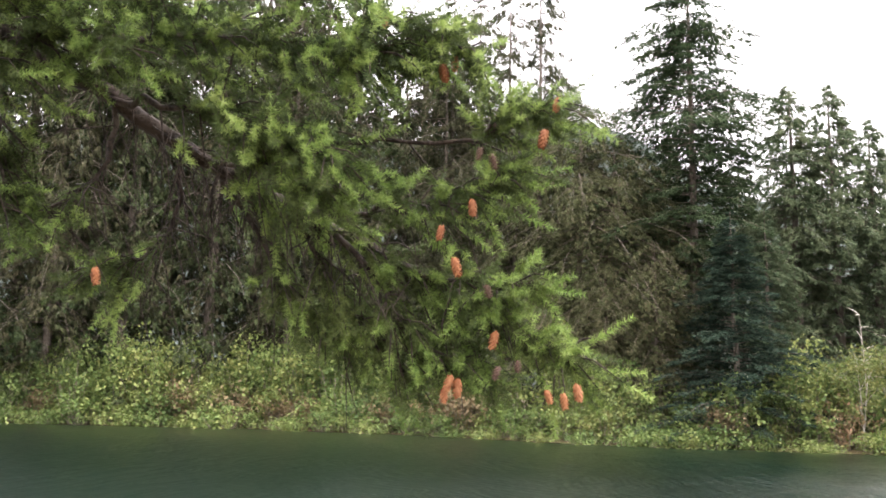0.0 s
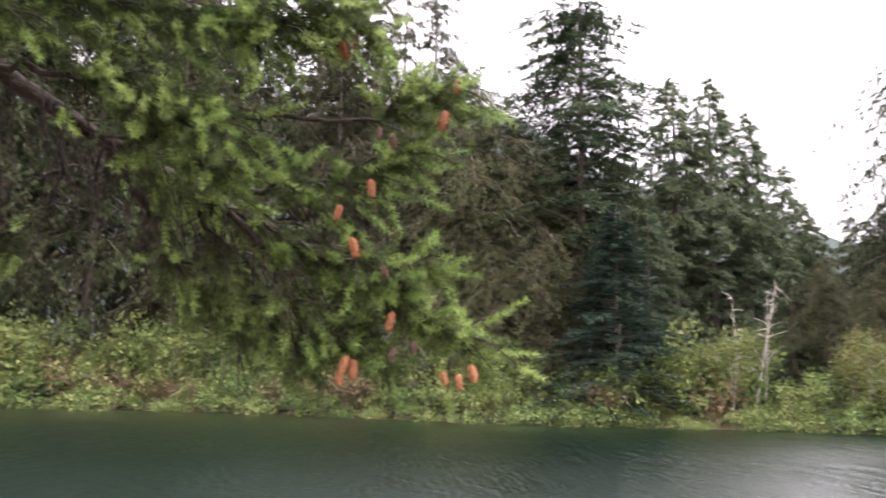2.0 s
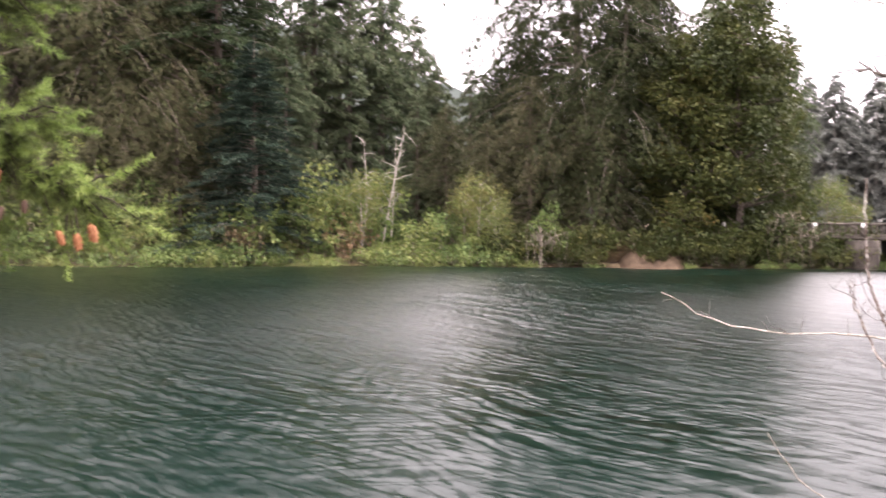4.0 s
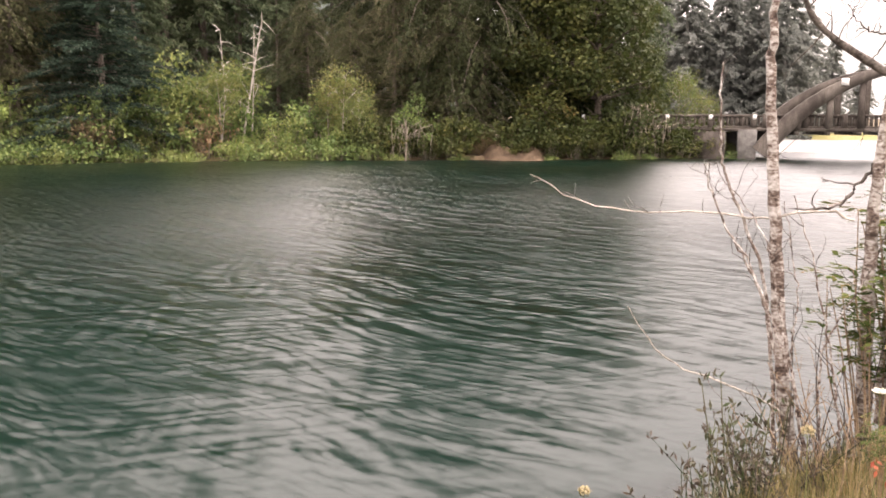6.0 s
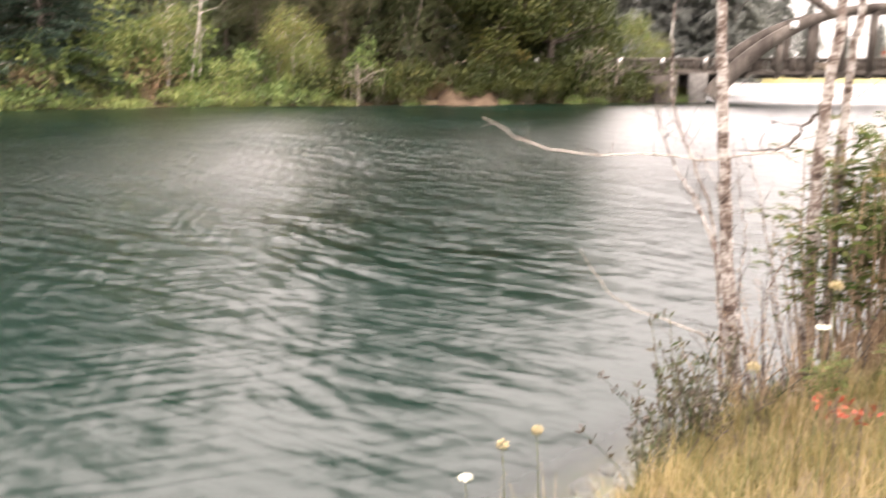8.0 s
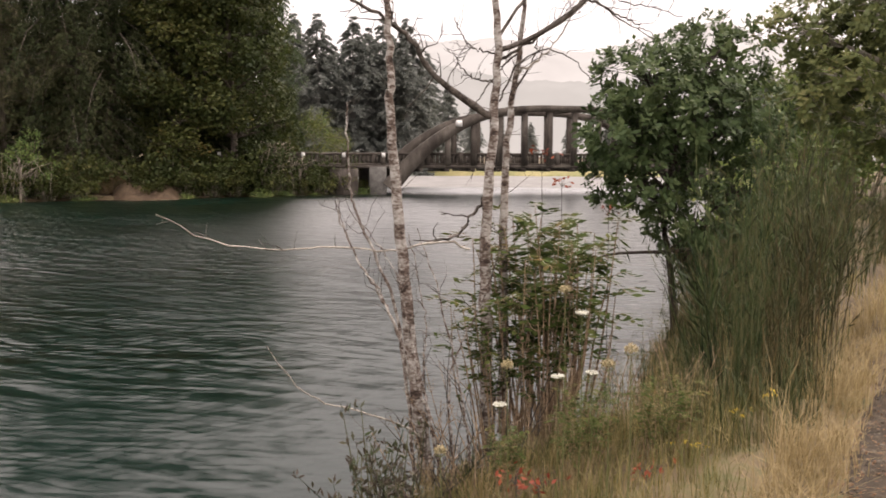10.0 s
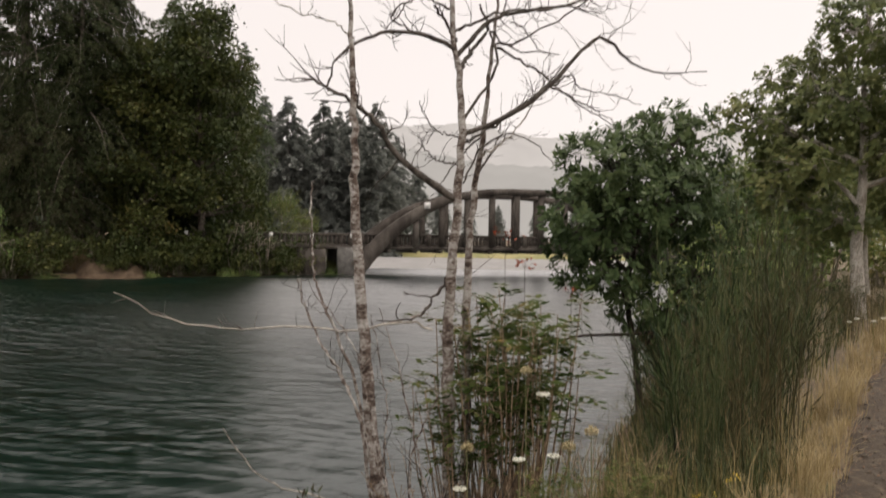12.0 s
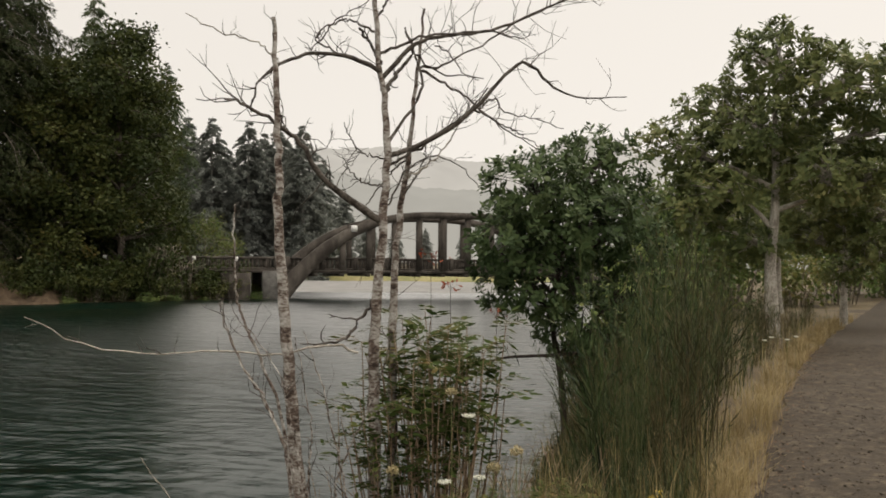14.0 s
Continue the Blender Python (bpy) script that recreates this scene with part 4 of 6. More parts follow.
sv, sf = sheet(na, nz, lambda a, b: a)
slip = part("bank", (np.stack([sl_d * np.sin(sl_az), sl_d * np.cos(sl_az), sl_z], -1).reshape(-1, 3), sf), M_SLIP, smooth=True)
tagged(slip, "bare brown slipped earth at the foot of the far bank", "bank", kind="structure")
rs = np.random.default_rng(88)
for q, (az, d, z0, n_) in enumerate([(53.3, 66.2, 4.2, 70), (54.4, 66.8, 3.0, 50), (38.2, 60.5, 3.2, 30)]):
    X, Y = polar(az, d)
    gz = float(ground_z(X, Y))
    st = []
    for k in range(n_):
        p = np.array([rs.normal(0, 0.8), rs.normal(0, 0.4), (z0 - gz) * rs.uniform(0.5, 1.0)])
        e = p + [rs.normal(0, 0.35), rs.normal(0, 0.3), -rs.uniform(0.9, 2.2)]
        e[2] = max(e[2], 0.05)
        st.append(tube(np.array([[p[0] * 0.4, p[1] * 0.4, max(0, p[2] - 0.4)], p, (p + e) / 2 + rs.normal(0, 0.08, 3), e]), [0.015, 0.03, 0.024, 0.012], 3))
    st.append(tube(np.array([[0, 0, -0.2], [0.1, 0, (z0 - gz) * 0.5], [0, 0, z0 - gz - 0.4]]), [0.08, 0.06, 0.03], 5))
    ob = part("hanging_roots", join(st), M_DEAD)
    ob.location = (X, Y, gz)
    tagged(ob, "tangle of pale dry roots hanging over the bank", "roots", kind="stuff")


# ---- bridge ----
BL, BR = np.array([59.9, 33.6]), np.array([77.6, 11.4])
SPAN = float(np.linalg.norm(BR - BL))
BU = (BR - BL) / SPAN
BN = np.array([-BU[1], BU[0]])
if BN[0] < 0:
    BN = -BN
DECK = 2.3
WIDE = 6.8


def bpos(s, off=0.0):
    p = BL + BU * s + BN * off
    return float(p[0]), float(p[1])


def arch_z(s):
    f = s / SPAN
    return 0.5 + 6.45 * (1 - abs(2 * f - 1) ** 2.85)


def rib(off):
    s = np.linspace(0, SPAN, 41)
    z = np.array([arch_z(v) for v in s])
    slope = np.gradient(z, s)
    dep = 0.5 + 0.85 * np.abs(2 * s / SPAN - 1) ** 2
    V = []
    for i in range(41):
        nx, nz = -slope[i], 1.0
        k = math.hypot(nx, nz)
        for sg, o in ((1, -0.28), (1, 0.28), (-1, 0.28), (-1, -0.28)):
            x_, y_ = bpos(s[i] + sg * 0.5 * dep[i] * nx / k, off + o)
            V.append((x_, y_, z[i] + sg * 0.5 * dep[i] * nz / k))
    F = [(i * 4 + j, i * 4 + (j + 1) % 4, i * 4 + 4 + (j + 1) % 4, i * 4 + 4 + j) for i in range(40) for j in range(4)]
    return np.array(V), np.array(F)


bridge = thing("bridge", "old dark concrete arch road bridge with baluster railings", "bridge", (0, 0, 0))
for off in (0.0, WIDE):
    part("arch_rib", rib(off), M_CONC, bridge)
deck_mid = (-16 + SPAN + 14) / 2
x_, y_ = bpos(deck_mid, WIDE / 2)
part("deck", box(x_, y_, DECK - 0.1, SPAN + 30, WIDE - 0.5, 0.24, BU, 0.04), M_CONC, bridge, "dark stained concrete road deck")
s = 2.6
k = 0
while s < SPAN - 2:
    for off in (0.0, WIDE):
        h = arch_z(s) - DECK - 0.2
        if h > 0.5:
            x_, y_ = bpos(s, off)
            part("hanger", box(x_, y_, DECK + h / 2, 0.42, 0.36, h, BU), M_CONC, bridge)
    if k % 2 == 0 and arch_z(s) > DECK + 3.2:
        x_, y_ = bpos(s, WIDE / 2)
        part("cross_beam", box(x_, y_, arch_z(s), 0.35, WIDE, 0.4, BU), M_CONC, bridge)
    x_, y_ = bpos(s, WIDE / 2)
    part("floor_beam", box(x_, y_, DECK - 0.36, 0.35, WIDE - 0.3, 0.26, BU), M_CONC, bridge)
    s += 2.15
    k += 1
baluster = mesh_of("baluster", box(0, 0, 0, 0.15, 0.12, 0.7, BU), M_CONC)
for off in (0.48, WIDE - 0.48):
    for s0, s1 in ((-13.0, -0.4), (0.4, SPAN - 0.4), (SPAN + 0.4, SPAN + 12)):
        x_, y_ = bpos((s0 + s1) / 2, off)
        part("top_rail", box(x_, y_, DECK + 0.93, s1 - s0, 0.26, 0.16, BU, 0.03), M_CONC, bridge)
        part("bottom_rail", box(x_, y_, DECK + 0.1, s1 - s0, 0.22, 0.14, BU), M_CONC, bridge)
        n = int((s1 - s0) / 0.34)
        for i in range(n):
            x_, y_ = bpos(s0 + (i + 0.5) * (s1 - s0) / n, off)
            b = new("baluster", baluster)
            b.parent, b.location = bridge, (x_, y_, DECK + 0.51)
        m = int((s1 - s0) / 2.6) + 1
        for i in range(m):
            x_, y_ = bpos(s0 + i * (s1 - s0) / (m - 1 or 1), off)
            post = part("post", box(x_, y_, DECK + 0.52, 0.36, 0.34, 1.1, BU, 0.04), M_CONC, bridge)
            if s0 < -5 and off < 1:
                part("marker", box(x_ - 0.18 * BN[0], y_ - 0.18 * BN[1], DECK + 0.82, 0.26, 0.03, 0.34, BU), M_WHITE, post, "white painted marker")
for off in (0.2, WIDE - 0.2):
    x_, y_ = bpos(-0.9, off)
    part("pier", box(x_, y_, 0.6, 1.3, 0.9, 3.2, BU, 0.05), M_CONCPALE, bridge, "pale concrete abutment pier")
    x_, y_ = bpos(-3.6, off)
    part("pier", box(x_, y_, 0.6, 2.2, 0.9, 2.9, BU, 0.05), M_CONC, bridge)
    x_, y_ = bpos(SPAN + 1.0, off)
    part("pier", box(x_, y_, 0.4, 2.2, 0.9, 3.4, BU, 0.05), M_CONC, bridge)
x_, y_ = bpos(5.6, -0.33)
part("sign_plate", box(x_, y_, arch_z(5.6) + 0.25, 0.5, 0.06, 0.5, BU), M_WHITE, bridge, "small white plate on the arch")


# ---- bare alder saplings ----
def limb(pts, r0, r1, n=14, knobs=0.07, seed=0, wiggle=0.0, sides=7):
    rng = np.random.default_rng(seed)
    S = spline(pts, n)
    if wiggle:
        S[1:-1] += rng.normal(0, wiggle, (n - 2, 3))
    return S, tube(S, np.linspace(r0, r1, n), sides, knobs, rng)


def twigs_on(S, count, length, r, seed, up=0.3, lo=0.2):
    """Crooked side twigs on a limb, with a few forks."""
    rng = np.random.default_rng(seed)
    out = []
    tan = unit(np.gradient(S, axis=0))
    for _ in range(count):
        i = int(rng.uniform(lo, 1.0) * (len(S) - 1))
        d = unit(np.cross(tan[i], rng.normal(size=3)) + 0.6 * tan[i] + [0, 0, up])
        ln = length * rng.uniform(0.35, 1.2)
        p = [S[i]]
        for q in range(4):
            d = unit(d + rng.normal(0, 0.34, 3) + [0, 0, 0.08])
            p.append(p[-1] + d * ln / 4)
        p = np.array(p)
        out.append(tube(p, np.linspace(r, r * 0.35, 5), 4))
        for q in range(rng.integers(0, 3)):
            e = unit(d + rng.normal(0, 0.7, 3))
            j = rng.integers(1, 4)
            out.append(tube(np.array([p[j], p[j] + e * ln * 0.18 + [0, 0, 0.01], p[j] + e * ln * 0.35 + [0, 0, 0.03]]), [r * 0.6, r * 0.45, r * 0.25], 3))
    return out


def sapling(label, stem, r0, r1, branches, twig_n, seed):
    foot = np.array(stem[0])
    ob = thing("alder_tree", label, "tree", tuple(foot), "bare alders on the near bank")
    S, g = limb(stem, r0, r1, 40, 0.06, seed, 0.006, 10)
    part("trunk", (g[0] - foot, g[1]), M_ALDER, ob, smooth=True)
    for q, (pts, a, b, tw, tl) in enumerate(branches):
        B, bg = limb(pts, a * 0.95, b, 26, 0.1, seed + 10 + q, 0.006)
        br = part("branch", (bg[0] - foot, bg[1]), M_TWIG if q else M_PALE, ob, smooth=True)
        if tw:
            t = join(twigs_on(B, tw, tl, max(0.003, b * 0.85), seed + 50 + q))
            part("twigwork", (t[0] - foot, t[1]), M_TWIG, br)["kind"] = "stuff"
    if twig_n:
        t = join(twigs_on(S, twig_n, 0.35, 0.003, seed + 90, 0.4, 0.35))
        part("twigwork", (t[0] - foot, t[1]), M_TWIG, ob)["kind"] = "stuff"


sapling("bare dead alder trunk with flaking pale bark and broken top",
        [(5.06, 2.52, 0.55), (5.0, 2.56, 1.1), (4.93, 2.6, 1.7), (4.89, 2.65, 2.41), (4.87, 2.68, 2.88), (4.86, 2.69, 3.31), (4.86, 2.71, 3.78), (4.85, 2.73, 4.23)], 0.05, 0.013,
        [([(4.86, 2.70, 3.96), (4.79, 2.81, 4.06), (4.67, 3.01, 4.12), (4.56, 3.17, 4.21)], 0.006, 0.003, 3, 0.2)], 7, 101)
LIMBS_LOW = [
    ([(5.35, 2.35, 2.10), (5.29, 2.49, 2.15), (5.22, 2.63, 2.14), (5.09, 2.76, 2.09), (4.89, 2.89, 2.12), (4.66, 3.07, 2.15), (4.49, 3.22, 2.14), (4.24, 3.39, 2.17), (4.00, 3.55, 2.27), (3.83, 3.65, 2.38)], 0.0095, 0.0026, 9, 0.16),
    ([(5.60, 2.33, 2.46), (5.57, 2.44, 2.31), (5.45, 2.50, 2.18), (5.22, 2.63, 2.14)], 0.013, 0.008, 3, 0.2),
    ([(5.62, 2.29, 2.98), (5.44, 2.52, 3.16), (5.30, 2.65, 3.32), (5.19, 2.73, 3.50), (5.06, 2.81, 3.59), (4.91, 2.94, 3.69), (4.78, 3.03, 3.72)], 0.028, 0.006, 24, 0.35),
]
LIMBS_CROOKED = [
    ([(5.62, 2.28, 3.44), (5.79, 2.03, 3.56), (5.95, 1.75, 3.79), (6.10, 1.45, 4.14), (6.21, 1.28, 4.02), (6.31, 1.10, 3.92), (6.44, 0.74, 3.92)], 0.022, 0.004, 22, 0.4),
    ([(5.60, 2.32, 4.02), (5.47, 2.47, 4.10), (5.30, 2.69, 4.11), (5.14, 2.86, 4.00), (5.02, 2.94, 3.86), (4.95, 2.94, 3.66)], 0.018, 0.005, 16, 0.3),
    ([(5.61, 2.31, 3.98), (5.77, 2.12, 4.25), (5.94, 1.89, 4.33), (6.13, 1.52, 4.43), (6.26, 1.30, 4.57), (6.39, 1.04, 4.68)], 0.018, 0.004, 26, 0.35),
]
LIMBS_RIGHT = [
    ([(5.62, 2.28, 3.5), (5.78, 2.08, 3.92), (5.83, 2.15, 4.18), (5.96, 2.02, 4.08), (6.13, 1.73, 4.05)], 0.012, 0.004, 6, 0.3),
    ([(5.59, 2.35, 4.30), (5.49, 2.57, 4.37), (5.40, 2.75, 4.15)], 0.009, 0.004, 5, 0.2),
    ([(5.59, 2.35, 4.38), (5.63, 2.25, 4.57), (5.70, 2.07, 4.83)], 0.01, 0.004, 6, 0.3),
    ([(5.95, 1.75, 3.79), (6.08, 1.54, 3.68), (6.23, 1.33, 3.55)], 0.009, 0.003, 4, 0.25),
    ([(5.60, 2.34, 4.14), (5.70, 2.25, 4.22), (5.75, 2.04, 4.29), (5.79, 1.77, 4.29), (5.80, 1.55, 4.29), (5.80, 1.38, 4.23)], 0.012, 0.004, 10, 0.3),
]
LIMBS_UPPER = [
    ([(5.88, 2.12, 4.08), (6.04, 1.96, 3.99), (6.19, 1.83, 3.89), (6.35, 1.64, 3.72), (6.51, 1.41, 3.57)], 0.011, 0.004, 7, 0.25),
    ([(5.62, 2.29, 3.84), (5.72, 2.30, 3.96), (5.82, 2.26, 4.08), (5.90, 2.20, 4.23), (5.93, 2.27, 4.41)], 0.017, 0.009, 2, 0.15),
    ([(5.61, 2.32, 4.08), (5.57, 2.40, 4.23), (5.53, 2.45, 4.32)], 0.012, 0.009, 1, 0.12),
    ([(5.87, 2.14, 4.09), (6.07, 2.03, 4.16), (6.30, 1.81, 4.34), (6.53, 1.54, 4.58), (6.73, 1.32, 4.74), (6.91, 1.17, 4.84)], 0.009, 0.003, 16, 0.35),
]
LIMBS_FINE = [
    ([(5.96, 2.05, 4.27), (6.04, 1.96, 4.22), (6.12, 1.87, 4.09), (6.20, 1.79, 4.06)], 0.006, 0.003, 4, 0.18),
    ([(5.97, 1.72, 3.80), (6.09, 1.63, 3.89), (6.20, 1.60, 3.82), (6.35, 1.41, 3.78), (6.50, 1.21, 3.72)], 0.008, 0.003, 7, 0.22),
    ([(5.64, 2.26, 3.38), (5.85, 2.10, 3.53), (5.94, 1.95, 3.66), (6.00, 1.77, 3.82), (6.03, 1.67, 3.96)], 0.012, 0.005, 6, 0.25),
    ([(5.62, 2.29, 3.23), (5.55, 2.40, 3.25), (5.42, 2.44, 3.30), (5.30, 2.46, 3.40)], 0.008, 0.003, 8, 0.25),
]
LIMBS_THIN = [
    ([(5.62, 2.29, 3.42), (5.54, 2.43, 3.46), (5.41, 2.46, 3.55), (5.31, 2.45, 3.63)], 0.007, 0.003, 7, 0.22),
    ([(5.66, 2.27, 3.10), (5.81, 2.22, 3.34), (6.10, 2.09, 3.49), (6.26, 1.94, 3.42), (6.39, 1.84, 3.28)], 0.008, 0.003, 6, 0.22),
    ([(5.47, 2.57, 4.13), (5.40, 2.72, 4.24), (5.42, 2.56, 4.36), (5.46, 2.35, 4.48)], 0.008, 0.003, 8, 0.25),
]
sapling("bare forked alder with pale mottled bark and crooked limbs",
        [(5.62, 2.30, 0.6), (5.60, 2.33, 1.3), (5.59, 2.34, 1.93), (5.60, 2.33, 2.32), (5.61, 2.30, 2.79), (5.62, 2.28, 3.19), (5.62, 2.28, 3.66), (5.60, 2.33, 4.10), (5.58, 2.37, 4.73), (5.57, 2.41, 5.19)], 0.05, 0.011,
        LIMBS_LOW + LIMBS_CROOKED + LIMBS_RIGHT + LIMBS_UPPER + LIMBS_FINE + LIMBS_THIN, 10, 102)
sapling("slender bare alder stem leaning among shrubs",
        [(5.85, 2.3, 0.7), (5.84, 2.3, 1.4), (5.83, 2.30, 1.95), (5.83, 2.29, 2.51), (5.84, 2.26, 3.04), (5.87, 2.20, 3.53), (5.89, 2.15, 4.11), (5.90, 2.11, 4.53)], 0.042, 0.008,
        [([(5.86, 2.22, 3.3), (5.98, 2.0, 3.5), (6.1, 1.8, 3.9)], 0.01, 0.003, 5, 0.3),
         ([(5.85, 2.25, 3.15), (5.99, 2.15, 3.42), (6.04, 2.13, 3.57), (6.12, 2.04, 3.69)], 0.008, 0.003, 5, 0.2),
         ([(5.85, 2.22, 3.45), (5.66, 2.27, 3.31), (5.51, 2.38, 3.08)], 0.008, 0.004, 5, 0.22)], 9, 103)
sapling("thin bare whip growing from the bank",
        [(5.5, 2.85, 0.4), (5.51, 2.96, 1.4), (5.43, 3.11, 1.98), (5.37, 3.22, 2.26), (5.33, 3.27, 2.46), (5.32, 3.29, 2.82), (5.32, 3.29, 3.10)], 0.014, 0.005, [], 9, 104)
sapling("thin curved bare whip over the water",
        [(5.15, 2.6, 0.5), (5.27, 2.79, 1.3), (5.19, 2.92, 1.71), (5.11, 3.06, 1.98), (5.04, 3.17, 2.28), (5.02, 3.20, 2.45)], 0.012, 0.004,
        [([(5.0, 2.6, 0.75), (4.99, 2.55, 0.91), (4.70, 2.77, 1.09), (4.41, 2.95, 1.23), (4.19, 3.01, 1.44), (4.00, 3.01, 1.64)], 0.008, 0.0025, 4, 0.25)], 6, 105)

for k, (pts, r) in enumerate([
        ([(4.85, 2.3, 0.7), (4.72, 2.41, 1.31), (4.75, 2.69, 1.84), (4.76, 2.84, 2.03), (4.77, 2.97, 2.25), (4.81, 3.05, 2.46)], 0.008),
        ([(4.86, 2.3, 0.7), (4.72, 2.41, 1.38), (4.75, 2.51, 1.72), (4.77, 2.64, 2.06), (4.78, 2.92, 2.36)], 0.007),
        ([(4.9, 2.35, 0.7), (4.83, 2.43, 1.28), (4.83, 2.42, 1.71), (4.78, 2.51, 2.24)], 0.007),
        ([(5.0, 2.3, 0.7), (4.99, 2.32, 1.33), (5.05, 2.11, 1.85), (5.04, 1.96, 2.28)], 0.008),
        ([(5.05, 2.2, 0.7), (5.03, 2.25, 1.11), (4.96, 2.39, 1.84), (4.89, 2.51, 2.27)], 0.009)]):
    sapling("thin bare brown whip among the alders", pts, r, 0.0025, [], 5, 120 + k)

# ---- near fir bough with cones ----
fir = thing("fir_tree", "near fir with drooping bough, bright shoots and orange cones", "tree", (-2.76, 2.5, 0.85))
FOOT = np.array([-2.7, 2.5, 0.9])
S, g = limb([(-2.7, 2.5, 0.6), (-2.72, 2.5, 3), (-2.68, 2.52, 6), (-2.7, 2.5, 10)], 0.24, 0.1, 16, 0.05, 200, 0, 12)
part("trunk", (g[0] - FOOT, g[1]), M_LIMB, fir, smooth=True)
rngn = np.random.default_rng(77)
shoots, bare = [], []


def bough(pts, r0, r1, n, dens, shoot, spread, lo=0.0, dead=0, fresh=0.52):
    S, g = limb(pts, r0, r1, n, 0.08, int(1000 * r0) + n, 0.012)
    part("bough", (g[0] - FOOT, g[1]), M_LIMB, fir, smooth=True)
    tan = unit(np.gradient(S, axis=0))
    ln = float(np.linalg.norm(np.diff(S, axis=0), axis=1).sum())
    for _ in range(int(ln * dens * 1.35)):
        u = rngn.uniform(lo, 1)
        i = min(int(u * (n - 1)), n - 2)
        p = S[i] + (S[i + 1] - S[i]) * rngn.uniform()
        side = unit(np.cross(tan[i], [0, 0, 1])) * rngn.choice([-1, 1])
        d = unit(tan[i] * rngn.uniform(0.3, 1.0) + side * rngn.uniform(0.2, 1.0) + np.array([0, 0, rngn.uniform(-0.65, 0.4)]))
        L = spread * rngn.uniform(0.4, 1.2) * (1.15 - 0.5 * u)
        q = p + d * L * 0.55 + np.array([0, 0, 0.01])
        e = p + d * L + np.array([0, 0, -0.12 * L])
        bare.append(tube(np.array([p, q, e]), [0.004, 0.003, 0.0015], 4))
        k = max(1, int(L / 0.085))
        for m in range(k):
            f = (m + rngn.uniform(0.2, 1.0)) / k
            b = p + (e - p) * f
            dd = unit(d + rngn.normal(0, 0.3, 3) + [0, 0, -0.12])
            shoots.append((b, dd, shoot * rngn.uniform(0.9, 1.7), f > 0.6 and rngn.uniform() < fresh))
        shoots.append((p, unit(e - p), L * 0.7, False))
        shoots.append((p + (e - p) * 0.7, unit(e - p), max(0.06, L * 0.4), rngn.uniform() < fresh))
    for _ in range(dead):
        i = rngn.integers(1, int(n * 0.7))
        d = unit(rngn.normal(0, 0.5, 3) + [0.25, 0, -0.9])
        L = rngn.uniform(0.12, 0.42)
        p = S[i]
        bare.append(tube(np.array([p, p + d * L * 0.5 + rngn.normal(0, 0.03, 3), p + unit(d + [0.1, 0, -0.4]) * L]), [0.0035, 0.0025, 0.001], 4))


bough([(-2.65, 2.55, 4.75), (-2.1, 2.85, 4.35), (-1.62, 2.99, 4.05), (-1.16, 3.08, 3.82), (-0.92, 3.10, 3.68), (-0.65, 3.12, 3.52), (-0.35, 3.11, 3.38), (-0.06, 3.07, 3.23), (0.20, 3.01, 3.07), (0.39, 2.94, 2.96), (0.50, 2.86, 2.92)], 0.048, 0.006, 40, 34, 0.085, 0.28, 0.45, 130)
bough([(-1.62, 2.96, 4.05), (-1.06, 2.90, 3.98), (-0.78, 2.86, 3.99), (-0.50, 2.80, 3.94), (-0.25, 2.71, 3.85), (-0.14, 2.60, 3.86)], 0.018, 0.005, 20, 62, 0.09, 0.28, 0.25, 14)
bough([(-1.16, 3.06, 3.82), (-0.77, 2.83, 3.70), (-0.49, 2.73, 3.61), (-0.28, 2.59, 3.50)], 0.014, 0.005, 16, 70, 0.09, 0.26, 0.25, 14)
bough([(-0.65, 3.1, 3.52), (-0.33, 2.83, 3.58), (-0.16, 2.78, 3.60), (0.14, 2.72, 3.60), (0.30, 2.65, 3.65), (0.40, 2.58, 3.68)], 0.011, 0.004, 18, 30, 0.085, 0.22, 0.62, 8)
bough([(-0.35, 3.09, 3.38), (-0.06, 2.94, 3.43), (0.13, 2.87, 3.46), (0.28, 2.79, 3.52)], 0.012, 0.004, 14, 60, 0.085, 0.26, 0.2, 10)
bough([(-0.35, 3.1, 3.38), (-0.15, 2.97, 3.15), (-0.01, 2.94, 2.98), (0.14, 2.90, 2.86)], 0.012, 0.004, 14, 45, 0.08, 0.24, 0.35, 20)
bough([(-0.06, 3.05, 3.23), (0.14, 2.90, 3.15), (0.25, 2.85, 3.11), (0.37, 2.78, 3.14)], 0.01, 0.004, 12, 70, 0.08, 0.2, 0.2, 6)
bough([(-1.16, 3.09, 3.83), (-1.16, 3.06, 3.53), (-1.31, 2.96, 3.40), (-1.37, 2.89, 3.58)], 0.012, 0.004, 12, 30, 0.08, 0.22, 0.4, 20)
bough([(-0.94, 3.12, 3.70), (-0.91, 3.18, 3.42), (-1.03, 3.14, 3.24), (-1.17, 3.09, 3.19)], 0.012, 0.004, 12, 36, 0.08, 0.24, 0.5, 26)
bough([(-0.92, 3.09, 3.68), (-0.71, 3.00, 3.55), (-0.55, 2.90, 3.57), (-0.40, 2.80, 3.48), (-0.33, 2.69, 3.42)], 0.012, 0.004, 14, 55, 0.085, 0.25, 0.3, 20)
bough([(-2.1, 2.85, 4.35), (-1.6, 2.75, 4.2), (-1.1, 2.65, 4.15), (-0.6, 2.6, 4.1), (-0.3, 2.55, 4.12)], 0.02, 0.005, 18, 55, 0.09, 0.3, 0.1, 6)
bough([(-2.1, 2.85, 4.35), (-1.75, 2.6, 4.3), (-1.45, 2.4, 4.22), (-1.2, 2.3, 4.1)], 0.016, 0.005, 14, 60, 0.09, 0.3, 0.2, 4)
